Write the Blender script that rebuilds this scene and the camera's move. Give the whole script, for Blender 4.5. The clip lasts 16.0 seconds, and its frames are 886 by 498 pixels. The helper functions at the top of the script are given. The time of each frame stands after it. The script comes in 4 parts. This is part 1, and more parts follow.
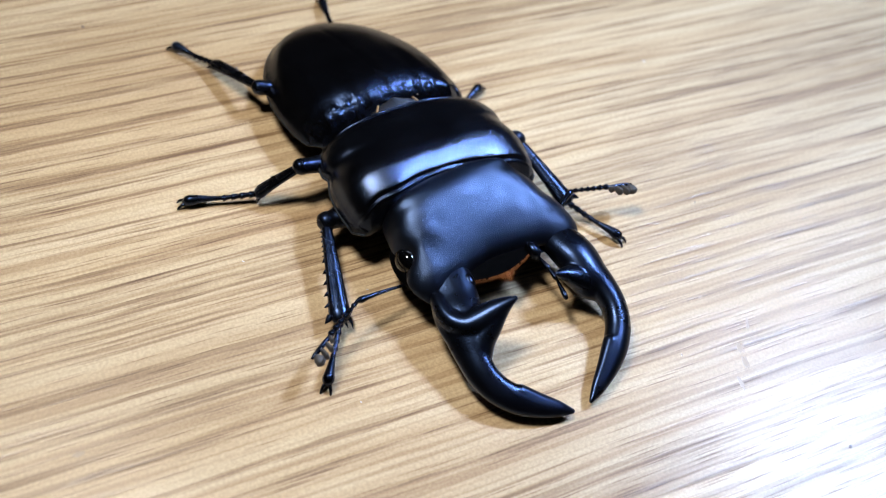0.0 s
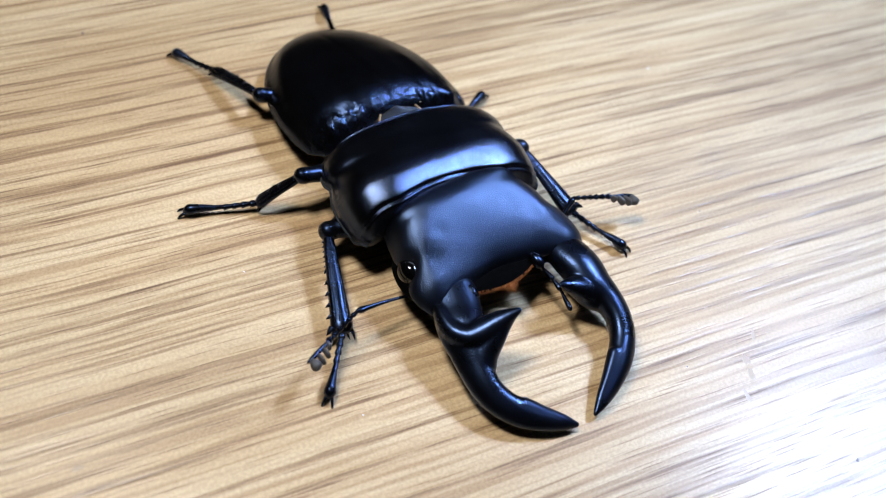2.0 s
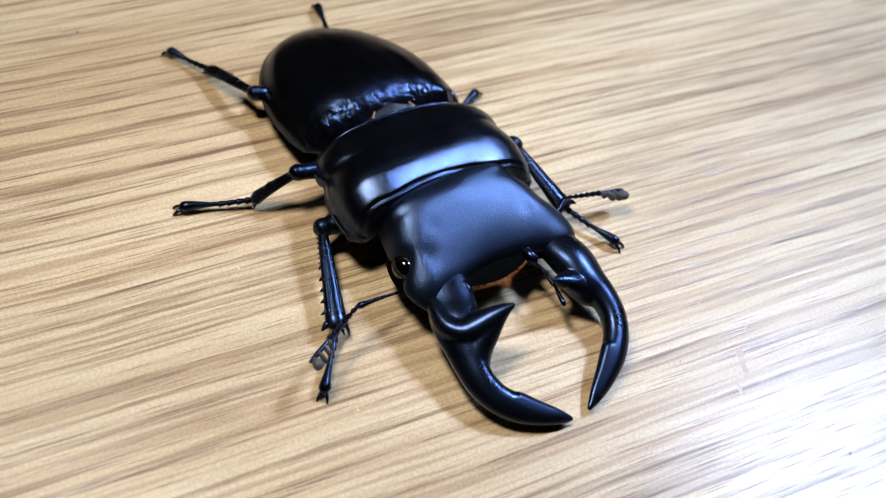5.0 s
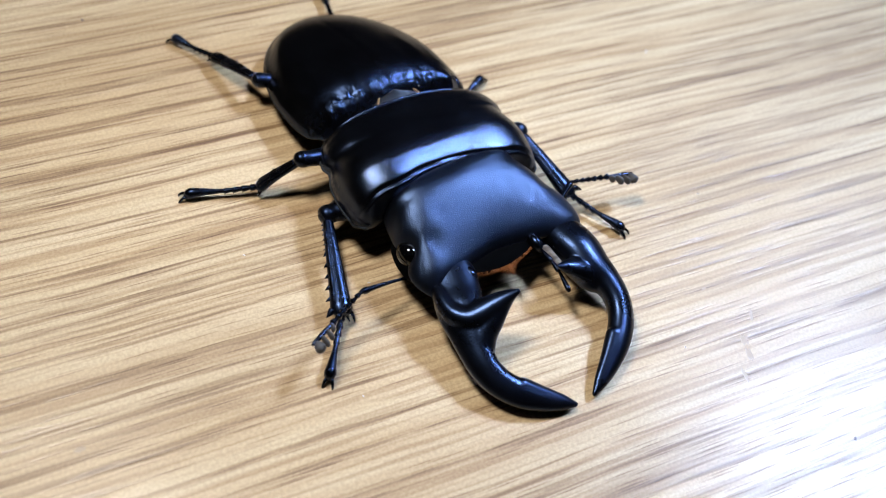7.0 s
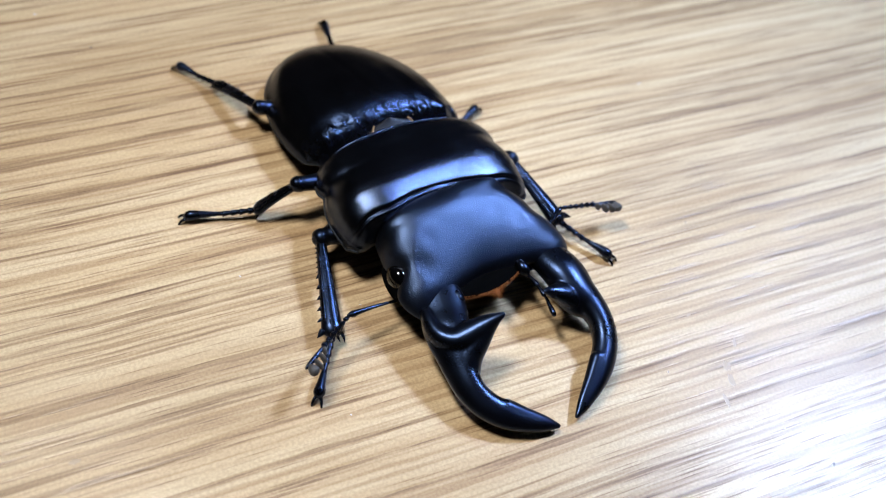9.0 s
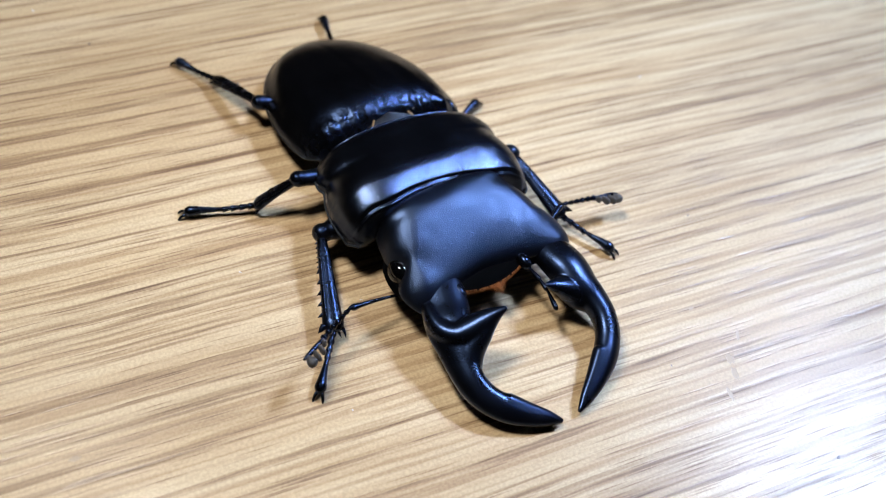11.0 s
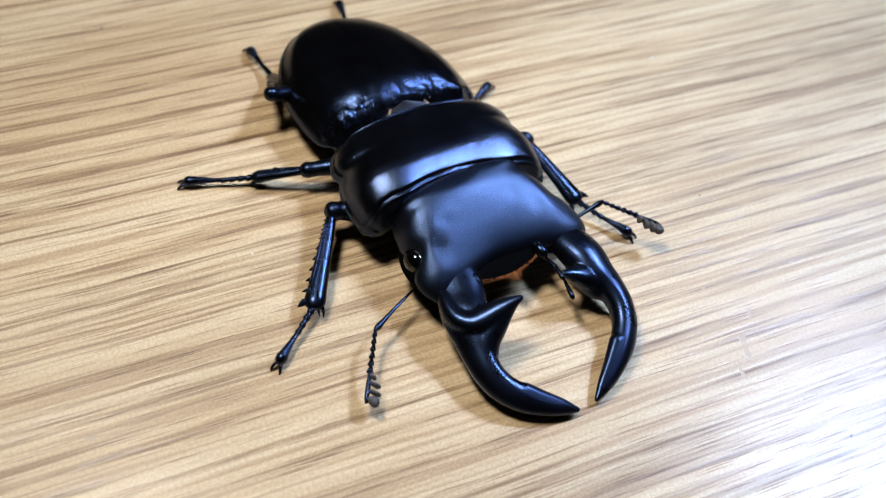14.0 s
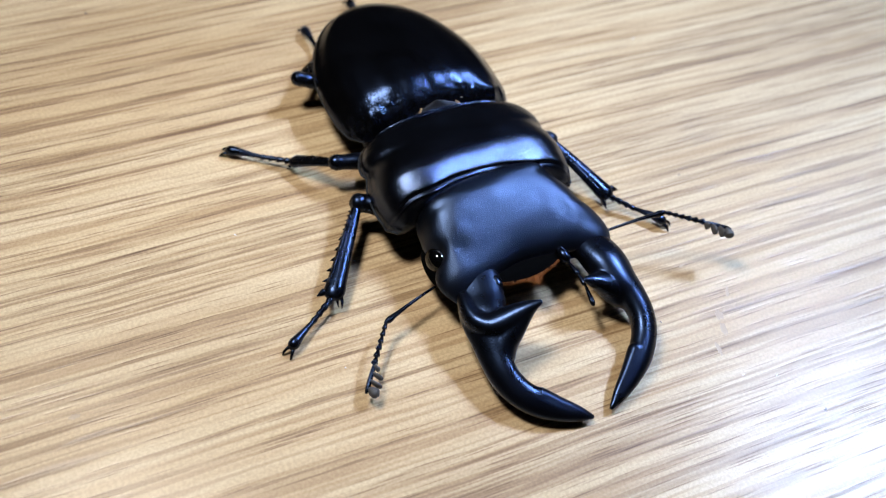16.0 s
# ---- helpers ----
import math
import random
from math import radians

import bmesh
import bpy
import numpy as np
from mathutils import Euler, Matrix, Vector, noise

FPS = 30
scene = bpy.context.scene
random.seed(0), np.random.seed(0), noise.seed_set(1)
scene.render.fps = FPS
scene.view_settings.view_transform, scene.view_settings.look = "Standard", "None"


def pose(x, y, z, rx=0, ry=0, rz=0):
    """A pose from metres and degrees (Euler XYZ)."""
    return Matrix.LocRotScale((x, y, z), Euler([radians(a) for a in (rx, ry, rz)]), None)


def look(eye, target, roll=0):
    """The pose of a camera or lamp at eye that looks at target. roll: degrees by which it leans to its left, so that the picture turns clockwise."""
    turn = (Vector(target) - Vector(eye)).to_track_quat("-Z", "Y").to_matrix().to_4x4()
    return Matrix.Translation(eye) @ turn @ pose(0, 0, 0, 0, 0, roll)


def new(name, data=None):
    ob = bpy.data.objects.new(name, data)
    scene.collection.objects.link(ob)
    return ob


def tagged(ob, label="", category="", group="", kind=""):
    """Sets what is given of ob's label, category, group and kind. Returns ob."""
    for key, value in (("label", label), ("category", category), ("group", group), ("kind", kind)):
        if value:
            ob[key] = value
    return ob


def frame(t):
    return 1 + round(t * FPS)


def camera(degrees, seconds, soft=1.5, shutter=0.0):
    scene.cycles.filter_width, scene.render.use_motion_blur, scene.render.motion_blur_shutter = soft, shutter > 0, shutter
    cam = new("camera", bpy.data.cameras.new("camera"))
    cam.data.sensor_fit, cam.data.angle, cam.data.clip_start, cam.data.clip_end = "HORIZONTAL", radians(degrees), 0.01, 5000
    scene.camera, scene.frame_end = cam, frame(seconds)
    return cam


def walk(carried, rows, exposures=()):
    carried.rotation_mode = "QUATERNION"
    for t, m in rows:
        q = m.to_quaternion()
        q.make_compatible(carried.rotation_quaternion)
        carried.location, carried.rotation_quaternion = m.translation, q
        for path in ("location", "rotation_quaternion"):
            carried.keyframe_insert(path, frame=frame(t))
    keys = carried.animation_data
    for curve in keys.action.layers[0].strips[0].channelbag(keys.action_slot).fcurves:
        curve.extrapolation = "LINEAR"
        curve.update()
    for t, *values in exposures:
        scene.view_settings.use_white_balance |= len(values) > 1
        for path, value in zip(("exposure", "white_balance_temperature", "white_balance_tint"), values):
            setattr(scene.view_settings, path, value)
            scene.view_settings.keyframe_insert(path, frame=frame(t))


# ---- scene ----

# ---- camera ----
HEADING = -51.8      # the way the beetle faces, degrees from +x
MM = 0.001


def eye_pose(x, y, z, yaw, down, lean):
    """A camera at x, y, z that looks along +y turned by yaw, tipped down, leaning by lean."""
    return pose(x, y, z, 0, 0, yaw) @ pose(0, 0, 0, 90 - down) @ pose(0, 0, 0, 0, 0, lean)


cam = camera(45.0, 16.0, soft=1.1, shutter=0.4)
cam.data.dof.use_dof = True             # a small lens near its subject: the far table is soft
cam.data.dof.focus_distance, cam.data.dof.aperture_fstop = 0.181, 15.5
CAM = (
    (0, -0.0004, -0.1222, 0.1502, 0.02, 51.56, 12.24),
    (0.5, -0.0001, -0.1215, 0.1502, 0.32, 51.33, 11.91),
    (1, -0.0004, -0.1213, 0.1506, 0.26, 51.35, 11.98),
    (1.5, -0.0010, -0.1211, 0.1504, -0.00, 51.32, 12.24),
    (2, -0.0011, -0.1196, 0.1499, 0.10, 51.63, 12.25),
    (2.5, -0.0010, -0.1207, 0.1499, -0.12, 51.46, 12.30),
    (3, -0.0008, -0.1205, 0.1501, -0.15, 51.59, 12.31),
    (3.5, -0.0009, -0.1212, 0.1502, -0.20, 51.47, 12.34),
    (4, -0.0007, -0.1210, 0.1496, -0.16, 51.25, 12.29),
    (6.5, -0.0003, -0.1214, 0.1498, -0.00, 51.89, 12.03),
    (7, -0.0001, -0.1213, 0.1497, 0.20, 52.08, 11.83),
    (7.5, -0.0002, -0.1215, 0.1492, 0.07, 51.92, 11.96),
    (8, -0.0004, -0.1229, 0.1524, -0.05, 51.95, 12.21),
    (8.5, 0.0003, -0.1225, 0.1532, 0.96, 51.70, 12.08),
    (9, 0.0047, -0.1242, 0.1540, 2.09, 50.80, 11.11),
    (11.5, 0.0050, -0.1242, 0.1524, 2.33, 50.91, 10.51),
    (12, 0.0049, -0.1244, 0.1523, 2.49, 51.35, 10.36),
    (12.5, 0.0051, -0.1239, 0.1524, 2.61, 51.77, 10.27),
    (13, 0.0059, -0.1241, 0.1526, 2.83, 51.67, 10.01),
    (13.5, 0.0052, -0.1245, 0.1517, 2.74, 51.52, 10.01),
    (14, 0.0058, -0.1254, 0.1522, 3.27, 51.59, 9.56),
    (14.5, 0.0080, -0.1249, 0.1526, 3.75, 52.17, 9.03),
    (15, 0.0078, -0.1263, 0.1526, 2.74, 52.68, 9.69),
    (15.5, 0.0090, -0.1265, 0.1531, 3.03, 52.53, 9.38),
    (16, 0.0099, -0.1269, 0.1538, 3.23, 52.38, 9.17),
)
walk(cam, [(t, eye_pose(*r)) for t, *r in CAM])

# ---- light ----
world = bpy.data.worlds.new("room_air")
scene.world = world
world.use_nodes = True
world.node_tree.nodes["Background"].inputs[0].default_value = (0.75, 0.8, 1.0, 1)
world.node_tree.nodes["Background"].inputs[1].default_value = 0.0
scene.view_settings.exposure = 0.0


def area_lamp(name, eye, target, size, watts, colour):
    data = bpy.data.lights.new(name, "AREA")
    data.shape, data.size, data.energy, data.color = "DISK", size, watts, colour
    ob = new(name, data)
    ob.matrix_world = look(eye, target)
    return ob


LAMP_A = (0.373, 0.381, 0.678)      # wide lamp whose glare lies on the table
LAMP_B = (-0.095, -0.006, 0.265)    # small near lamp that throws the thin shadows
area_lamp("lamp_light", LAMP_A, (0.035, 0.055, 0), 0.20, 0.42, (0.51, 0.68, 1.0)).data.spread = radians(27)
area_lamp("lamp_light", LAMP_B, (0.01, -0.01, 0), 0.06, 0.315, (1.0, 0.965, 0.885)).data.spread = radians(110)


# ---- materials ----
def material(name, rough=0.5, metal=0.0):
    m = bpy.data.materials.new(name)
    m.use_nodes = True
    n, l = m.node_tree.nodes, m.node_tree.links
    b = n["Principled BSDF"]
    b.inputs["Roughness"].default_value = rough
    b.inputs["Metallic"].default_value = metal
    return m, n, l, b


def node(n, kind, **values):
    x = n.new(kind)
    for k, v in values.items():
        x.inputs[k.replace("_", " ")].default_value = v
    return x


def ramp(n, stops):
    r = n.new("ShaderNodeValToRGB")
    e = r.color_ramp.elements
    while len(e) < len(stops):
        e.new(0.5)
    for i, (at, c) in enumerate(stops):
        e[i].position, e[i].color = at, (*c, 1)
    return r


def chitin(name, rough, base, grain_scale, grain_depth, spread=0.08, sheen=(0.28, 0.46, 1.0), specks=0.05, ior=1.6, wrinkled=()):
    """Black horn-like shell: fine leathery relief and uneven gloss.
    wrinkled: from and to along x, metres, where the shell turns wrinkled and pitted."""
    m, n, l, b = material(name, rough)
    geo = n.new("ShaderNodeTexCoord")
    fine = node(n, "ShaderNodeTexNoise", Scale=grain_scale, Detail=1.0, Roughness=0.5)
    big = node(n, "ShaderNodeTexNoise", Scale=180.0, Detail=4.0, Roughness=0.6)
    l.new(geo.outputs["Object"], fine.inputs["Vector"])
    l.new(geo.outputs["Object"], big.inputs["Vector"])
    c = ramp(n, [(0.3, [v * 0.7 for v in base]), (0.75, [v * 1.5 for v in base])])
    l.new(big.outputs["Fac"], c.inputs["Fac"])
    dust = node(n, "ShaderNodeTexVoronoi", Scale=420.0)
    l.new(geo.outputs["Object"], dust.inputs["Vector"])
    few = node(n, "ShaderNodeTexWhiteNoise")
    l.new(dust.outputs["Color"], few.inputs["Vector"])
    small = n.new("ShaderNodeMath")
    small.operation = "LESS_THAN"
    l.new(dust.outputs["Distance"], small.inputs[0])
    small.inputs[1].default_value = 0.05
    rare = n.new("ShaderNodeMath")
    rare.operation = "LESS_THAN"
    l.new(few.outputs["Value"], rare.inputs[0])
    rare.inputs[1].default_value = specks
    both = n.new("ShaderNodeMath")
    both.operation = "MULTIPLY"
    l.new(small.outputs["Value"], both.inputs[0])
    l.new(rare.outputs["Value"], both.inputs[1])
    mix = n.new("ShaderNodeMix")
    mix.data_type = "RGBA"
    mix.inputs["B"].default_value = (0.45, 0.45, 0.45, 1)
    l.new(both.outputs["Value"], mix.inputs["Factor"])
    l.new(c.outputs["Color"], mix.inputs["A"])
    l.new(mix.outputs["Result"], b.inputs["Base Color"])
    g = n.new("ShaderNodeMapRange")
    g.inputs["From Min"].default_value, g.inputs["From Max"].default_value = 0.3, 0.7
    g.inputs["To Min"].default_value, g.inputs["To Max"].default_value = rough - spread, rough + spread
    l.new(big.outputs["Fac"], g.inputs["Value"])
    l.new(g.outputs["Result"], b.inputs["Roughness"])
    bump = node(n, "ShaderNodeBump", Strength=1.0, Distance=grain_depth)
    l.new(fine.outputs["Fac"], bump.inputs["Height"])
    if wrinkled:
        where = n.new("ShaderNodeSeparateXYZ")
        l.new(geo.outputs["Object"], where.inputs["Vector"])
        zone = n.new("ShaderNodeMapRange")
        zone.inputs["From Min"].default_value, zone.inputs["From Max"].default_value = wrinkled
        l.new(where.outputs["X"], zone.inputs["Value"])
        drawn = n.new("ShaderNodeMapping")
        drawn.inputs["Scale"].default_value = (0.45, 1, 0.6)
        l.new(geo.outputs["Object"], drawn.inputs["Vector"])
        fold = node(n, "ShaderNodeTexNoise", Scale=2600.0, Detail=2.0, Roughness=0.55)
        l.new(drawn.outputs["Vector"], fold.inputs["Vector"])
        deep = n.new("ShaderNodeMath")
        deep.operation = "MULTIPLY"
        l.new(zone.outputs["Result"], deep.inputs[0])
        l.new(fold.outputs["Fac"], deep.inputs[1])
        duller = n.new("ShaderNodeMath")
        duller.operation = "MULTIPLY_ADD"
        l.new(zone.outputs["Result"], duller.inputs[0])
        duller.inputs[1].default_value = 0.07
        l.new(g.outputs["Result"], duller.inputs[2])
        l.new(duller.outputs["Value"], b.inputs["Roughness"])
        low = node(n, "ShaderNodeBump", Strength=1.0, Distance=0.00008)
        l.new(deep.outputs["Value"], low.inputs["Height"])
        l.new(low.outputs["Normal"], bump.inputs["Normal"])
    l.new(bump.outputs["Normal"], b.inputs["Normal"])
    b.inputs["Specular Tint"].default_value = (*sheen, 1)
    b.inputs["IOR"].default_value = ior
    return m


INK = (0.0010, 0.0010, 0.0012)
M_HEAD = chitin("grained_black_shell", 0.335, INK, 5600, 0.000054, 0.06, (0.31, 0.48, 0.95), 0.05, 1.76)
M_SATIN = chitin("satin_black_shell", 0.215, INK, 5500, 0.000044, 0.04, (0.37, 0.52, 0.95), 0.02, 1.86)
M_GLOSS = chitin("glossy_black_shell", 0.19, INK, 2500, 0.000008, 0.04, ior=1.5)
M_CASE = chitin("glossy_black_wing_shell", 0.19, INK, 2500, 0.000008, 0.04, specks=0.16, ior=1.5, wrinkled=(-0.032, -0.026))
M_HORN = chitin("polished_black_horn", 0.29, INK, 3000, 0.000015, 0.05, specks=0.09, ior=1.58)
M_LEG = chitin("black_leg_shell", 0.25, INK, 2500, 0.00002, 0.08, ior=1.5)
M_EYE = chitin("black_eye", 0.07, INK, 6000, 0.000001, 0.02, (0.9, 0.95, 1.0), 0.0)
M_RIM = chitin("worn_rim", 0.42, (0.010, 0.010, 0.010), 3500, 0.00016, 0.08, (0.4, 0.5, 0.7), 0.5, 1.45)
M_SCUT = chitin("worn_black_shell", 0.40, (0.005, 0.004, 0.0032), 1500, 0.00006, 0.08, (0.4, 0.45, 0.6), 0.1, 1.4)
M_DULL = chitin("dull_black_shell", 0.85, INK, 2500, 0.00003, 0.05, (0.25, 0.3, 0.4), 0.0, 1.12)
M_CLUB = chitin("grey_velvet_club", 0.65, (0.035, 0.034, 0.038), 5000, 0.00003, 0.05, (1, 1, 1))
M_RUST = chitin("rust_brown_hair", 0.6, (0.28, 0.10, 0.03), 3000, 0.00003, 0.05, (1, 1, 1))
M_GOLD = chitin("golden_brown_membrane", 0.5, (0.16, 0.09, 0.035), 3000, 0.00003, 0.05, (1, 1, 1))


def wood(name, turn):
    """Oak veneer: long pale and brown bands, with short dark pores along the grain."""
    m, n, l, b = material(name, 0.42)
    geo = n.new("ShaderNodeTexCoord")
    turned = n.new("ShaderNodeMapping")
    turned.inputs["Rotation"].default_value = (0, 0, radians(-turn))
    l.new(geo.outputs["Object"], turned.inputs["Vector"])
    wob = node(n, "ShaderNodeTexNoise", Scale=14.0, Detail=2.0)
    l.new(turned.outputs["Vector"], wob.inputs["Vector"])
    shift = n.new("ShaderNodeVectorMath")
    shift.operation = "MULTIPLY_ADD"
    l.new(wob.outputs["Color"], shift.inputs[0])
    shift.inputs[1].default_value = (0.0, 0.0024, 0.0)
    l.new(turned.outputs["Vector"], shift.inputs[2])
    waver = node(n, "ShaderNodeTexNoise", Scale=95.0, Detail=2.0)
    l.new(turned.outputs["Vector"], waver.inputs["Vector"])
    sway = n.new("ShaderNodeVectorMath")
    sway.operation = "MULTIPLY_ADD"
    l.new(waver.outputs["Color"], sway.inputs[0])
    sway.inputs[1].default_value = (0.0, 0.00028, 0.0)
    l.new(shift.outputs["Vector"], sway.inputs[2])
    shift = sway

    def streaks(along, across, detail, rough, seed):
        s = n.new("ShaderNodeMapping")
        s.inputs["Scale"].default_value = (along, across, 1)
        s.inputs["Location"].default_value = (seed, seed * 0.7, 0)
        l.new(shift.outputs["Vector"], s.inputs["Vector"])
        t = node(n, "ShaderNodeTexNoise", Scale=1.0, Detail=detail, Roughness=rough)
        l.new(s.outputs["Vector"], t.inputs["Vector"])
        return t

    def dashes(along, across, lo, hi, seed):
        """Scattered thin strokes along the grain, 1 in their middle."""
        s = n.new("ShaderNodeMapping")
        s.inputs["Scale"].default_value = (along, across, 1)
        s.inputs["Location"].default_value = (seed, seed * 0.7, 0)
        l.new(shift.outputs["Vector"], s.inputs["Vector"])
        t = node(n, "ShaderNodeTexVoronoi", Scale=1.0)
        t.voronoi_dimensions = "2D"
        l.new(s.outputs["Vector"], t.inputs["Vector"])
        k = n.new("ShaderNodeMapRange")
        k.inputs["From Min"].default_value, k.inputs["From Max"].default_value = lo, hi
        k.inputs["To Min"].default_value, k.inputs["To Max"].default_value = 1.0, 0.0
        l.new(t.outputs["Distance"], k.inputs["Value"])
        return k.outputs["Result"]

    def times(a, b):
        x = n.new("ShaderNodeMath")
        x.operation = "MULTIPLY"
        l.new(a, x.inputs[0])
        l.new(b, x.inputs[1])
        return x.outputs["Value"]

    def between(source, lo, hi):
        k = n.new("ShaderNodeMapRange")
        k.inputs["From Min"].default_value, k.inputs["From Max"].default_value = lo, hi
        l.new(source.outputs["Fac"], k.inputs["Value"])
        return k.outputs["Result"]

    def darken(under, factor, tone):
        x = n.new("ShaderNodeMix")
        x.data_type, x.blend_type = "RGBA", "MULTIPLY"
        x.inputs["B"].default_value = (*tone, 1)
        l.new(factor, x.inputs["Factor"])
        l.new(under, x.inputs["A"])
        return x.outputs["Result"]

    broad = streaks(5, 60, 3, 0.6, 3.1)
    bands = streaks(4, 200, 2, 0.5, 12.7)
    fibre = streaks(60, 1100, 2, 0.55, 4.9)
    lines = streaks(8, 620, 2, 0.55, 7.7)
    thin = streaks(20, 1000, 1, 0.4, 15.3)
    base = ramp(n, [(0.28, (0.505, 0.372, 0.220)), (0.48, (0.590, 0.446, 0.270)), (0.72, (0.625, 0.484, 0.305))])
    l.new(broad.outputs["Fac"], base.inputs["Fac"])
    k1 = times(dashes(13, 500, 0.08, 0.22, 2.3), between(fibre, 0.28, 0.50))
    k2 = times(between(lines, 0.46, 0.40), between(fibre, 0.30, 0.54))
    cloud = streaks(7, 16, 3, 0.5, 9.4)
    one = darken(base.outputs["Color"], between(cloud, 0.52, 0.30), (0.80, 0.75, 0.68))
    one = darken(one, between(bands, 0.54, 0.40), (0.92, 0.88, 0.83))
    one = darken(one, between(thin, 0.49, 0.38), (0.77, 0.71, 0.65))
    two = darken(one, k1, (0.55, 0.475, 0.41))
    two = darken(two, k2, (0.61, 0.54, 0.465))
    k3 = times(dashes(55, 1500, 0.06, 0.25, 8.1), between(lines, 0.60, 0.48))
    two = darken(two, k3, (0.56, 0.48, 0.43))
    two = darken(two, between(fibre, 0.62, 0.30), (0.90, 0.87, 0.83))
    fleck = node(n, "ShaderNodeTexNoise", Scale=1900.0, Detail=2.0, Roughness=0.6)
    l.new(turned.outputs["Vector"], fleck.inputs["Vector"])
    two = darken(two, between(fleck, 0.60, 0.40), (0.84, 0.82, 0.80))
    l.new(two, b.inputs["Base Color"])
    hollow = None
    for k in (k1, k3):
        if hollow is None:
            hollow = k
            continue
        add = n.new("ShaderNodeMath")
        add.operation = "MAXIMUM"
        l.new(hollow, add.inputs[0])
        l.new(k, add.inputs[1])
        hollow = add.outputs["Value"]
    bump = node(n, "ShaderNodeBump", Strength=0.22, Distance=0.00012)
    bump.invert = True
    l.new(hollow, bump.inputs["Height"])
    l.new(bump.outputs["Normal"], b.inputs["Normal"])
    g = n.new("ShaderNodeMapRange")
    g.inputs["To Min"].default_value, g.inputs["To Max"].default_value = 0.46, 0.58
    l.new(lines.outputs["Fac"], g.inputs["Value"])
    dull = n.new("ShaderNodeMath")      # the lacquer sinks into the pores
    dull.operation = "MULTIPLY_ADD"
    l.new(hollow, dull.inputs[0])
    dull.inputs[1].default_value = 0.05
    l.new(g.outputs["Result"], dull.inputs[2])
    l.new(dull.outputs["Value"], b.inputs["Roughness"])
    b.inputs["Coat Weight"].default_value, b.inputs["Coat Roughness"].default_value = 0.36, 0.24
    l.new(bump.outputs["Normal"], b.inputs["Coat Normal"])
    return m


M_WOOD = wood("oak_veneer", 33.6)


def plain(name, colour, rough):
    m, n, l, b = material(name, rough)
    t = node(n, "ShaderNodeTexNoise", Scale=9.0, Detail=5.0)
    c = ramp(n, [(0.3, [v * 0.88 for v in colour]), (0.7, colour)])
    l.new(t.outputs["Fac"], c.inputs["Fac"])
    l.new(c.outputs["Color"], b.inputs["Base Color"])
    return m


M_WALL = plain("dark_blue_grey_wallpaper", (0.06, 0.06, 0.07), 0.85)
M_FLOOR = plain("brown_floorboards", (0.22, 0.14, 0.08), 0.5)
M_STAIN = plain("dried_brown_residue", (0.38, 0.275, 0.175), 0.6)
M_CRUMB = plain("dark_crumb", (0.16, 0.12, 0.10), 0.7)
M_LINT = plain("white_lint", (0.62, 0.60, 0.58), 0.8)


# ---- mesh helpers ----
def to_mesh(name, bm, mat, smooth=True):
    bmesh.ops.recalc_face_normals(bm, faces=bm.faces)
    me = bpy.data.meshes.new(name)
    bm.to_mesh(me)
    bm.free()
    me.materials.append(mat)
    for f in me.polygons:
        f.use_smooth = smooth
    return me


def part(name, bm, mat, parent=None, label="", smooth=True):
    me = bm if isinstance(bm, bpy.types.Mesh) else to_mesh(name, bm, mat, smooth)
    ob = new(name, me)
    ob.parent = parent
    if label:
        tagged(ob, label)
    return ob


def box(bm, lo, hi):
    made = bmesh.ops.create_cube(bm, size=1)
    for v in made["verts"]:
        v.co = Vector([lo[i] + (v.co[i] + 0.5) * (hi[i] - lo[i]) for i in range(3)])
    return made["verts"]


def spline(keys, u):
    """Smooth values between rows (u, a, b, ...)."""
    k = 0
    while k < len(keys) - 2 and u > keys[k + 1][0]:
        k += 1
    a, b = keys[k], keys[k + 1]
    p, q = keys[max(k - 1, 0)], keys[min(k + 2, len(keys) - 1)]
    h = b[0] - a[0]
    s = min(max((u - a[0]) / h, 0), 1)
    out = []
    for i in range(1, len(a)):
        ma = (b[i] - p[i]) / (b[0] - p[0]) * h
        mb = (q[i] - a[i]) / (q[0] - a[0]) * h
        s2, s3 = s * s, s * s * s
        out.append((2 * s3 - 3 * s2 + 1) * a[i] + (s3 - 2 * s2 + s) * ma + (3 * s2 - 2 * s3) * b[i] + (s3 - s2) * mb)
    return out


def skin(bm, rings, cap=True, closed=True):
    """Faces between rings of points."""
    vs = [[bm.verts.new(p) for p in r] for r in rings]
    n = len(rings[0])
    for a, b in zip(vs, vs[1:]):
        for i in range(n if closed else n - 1):
            j = (i + 1) % n
            bm.faces.new((a[i], a[j], b[j], b[i]))
    if cap:
        bm.faces.new(vs[0])
        bm.faces.new(vs[-1])
    return vs


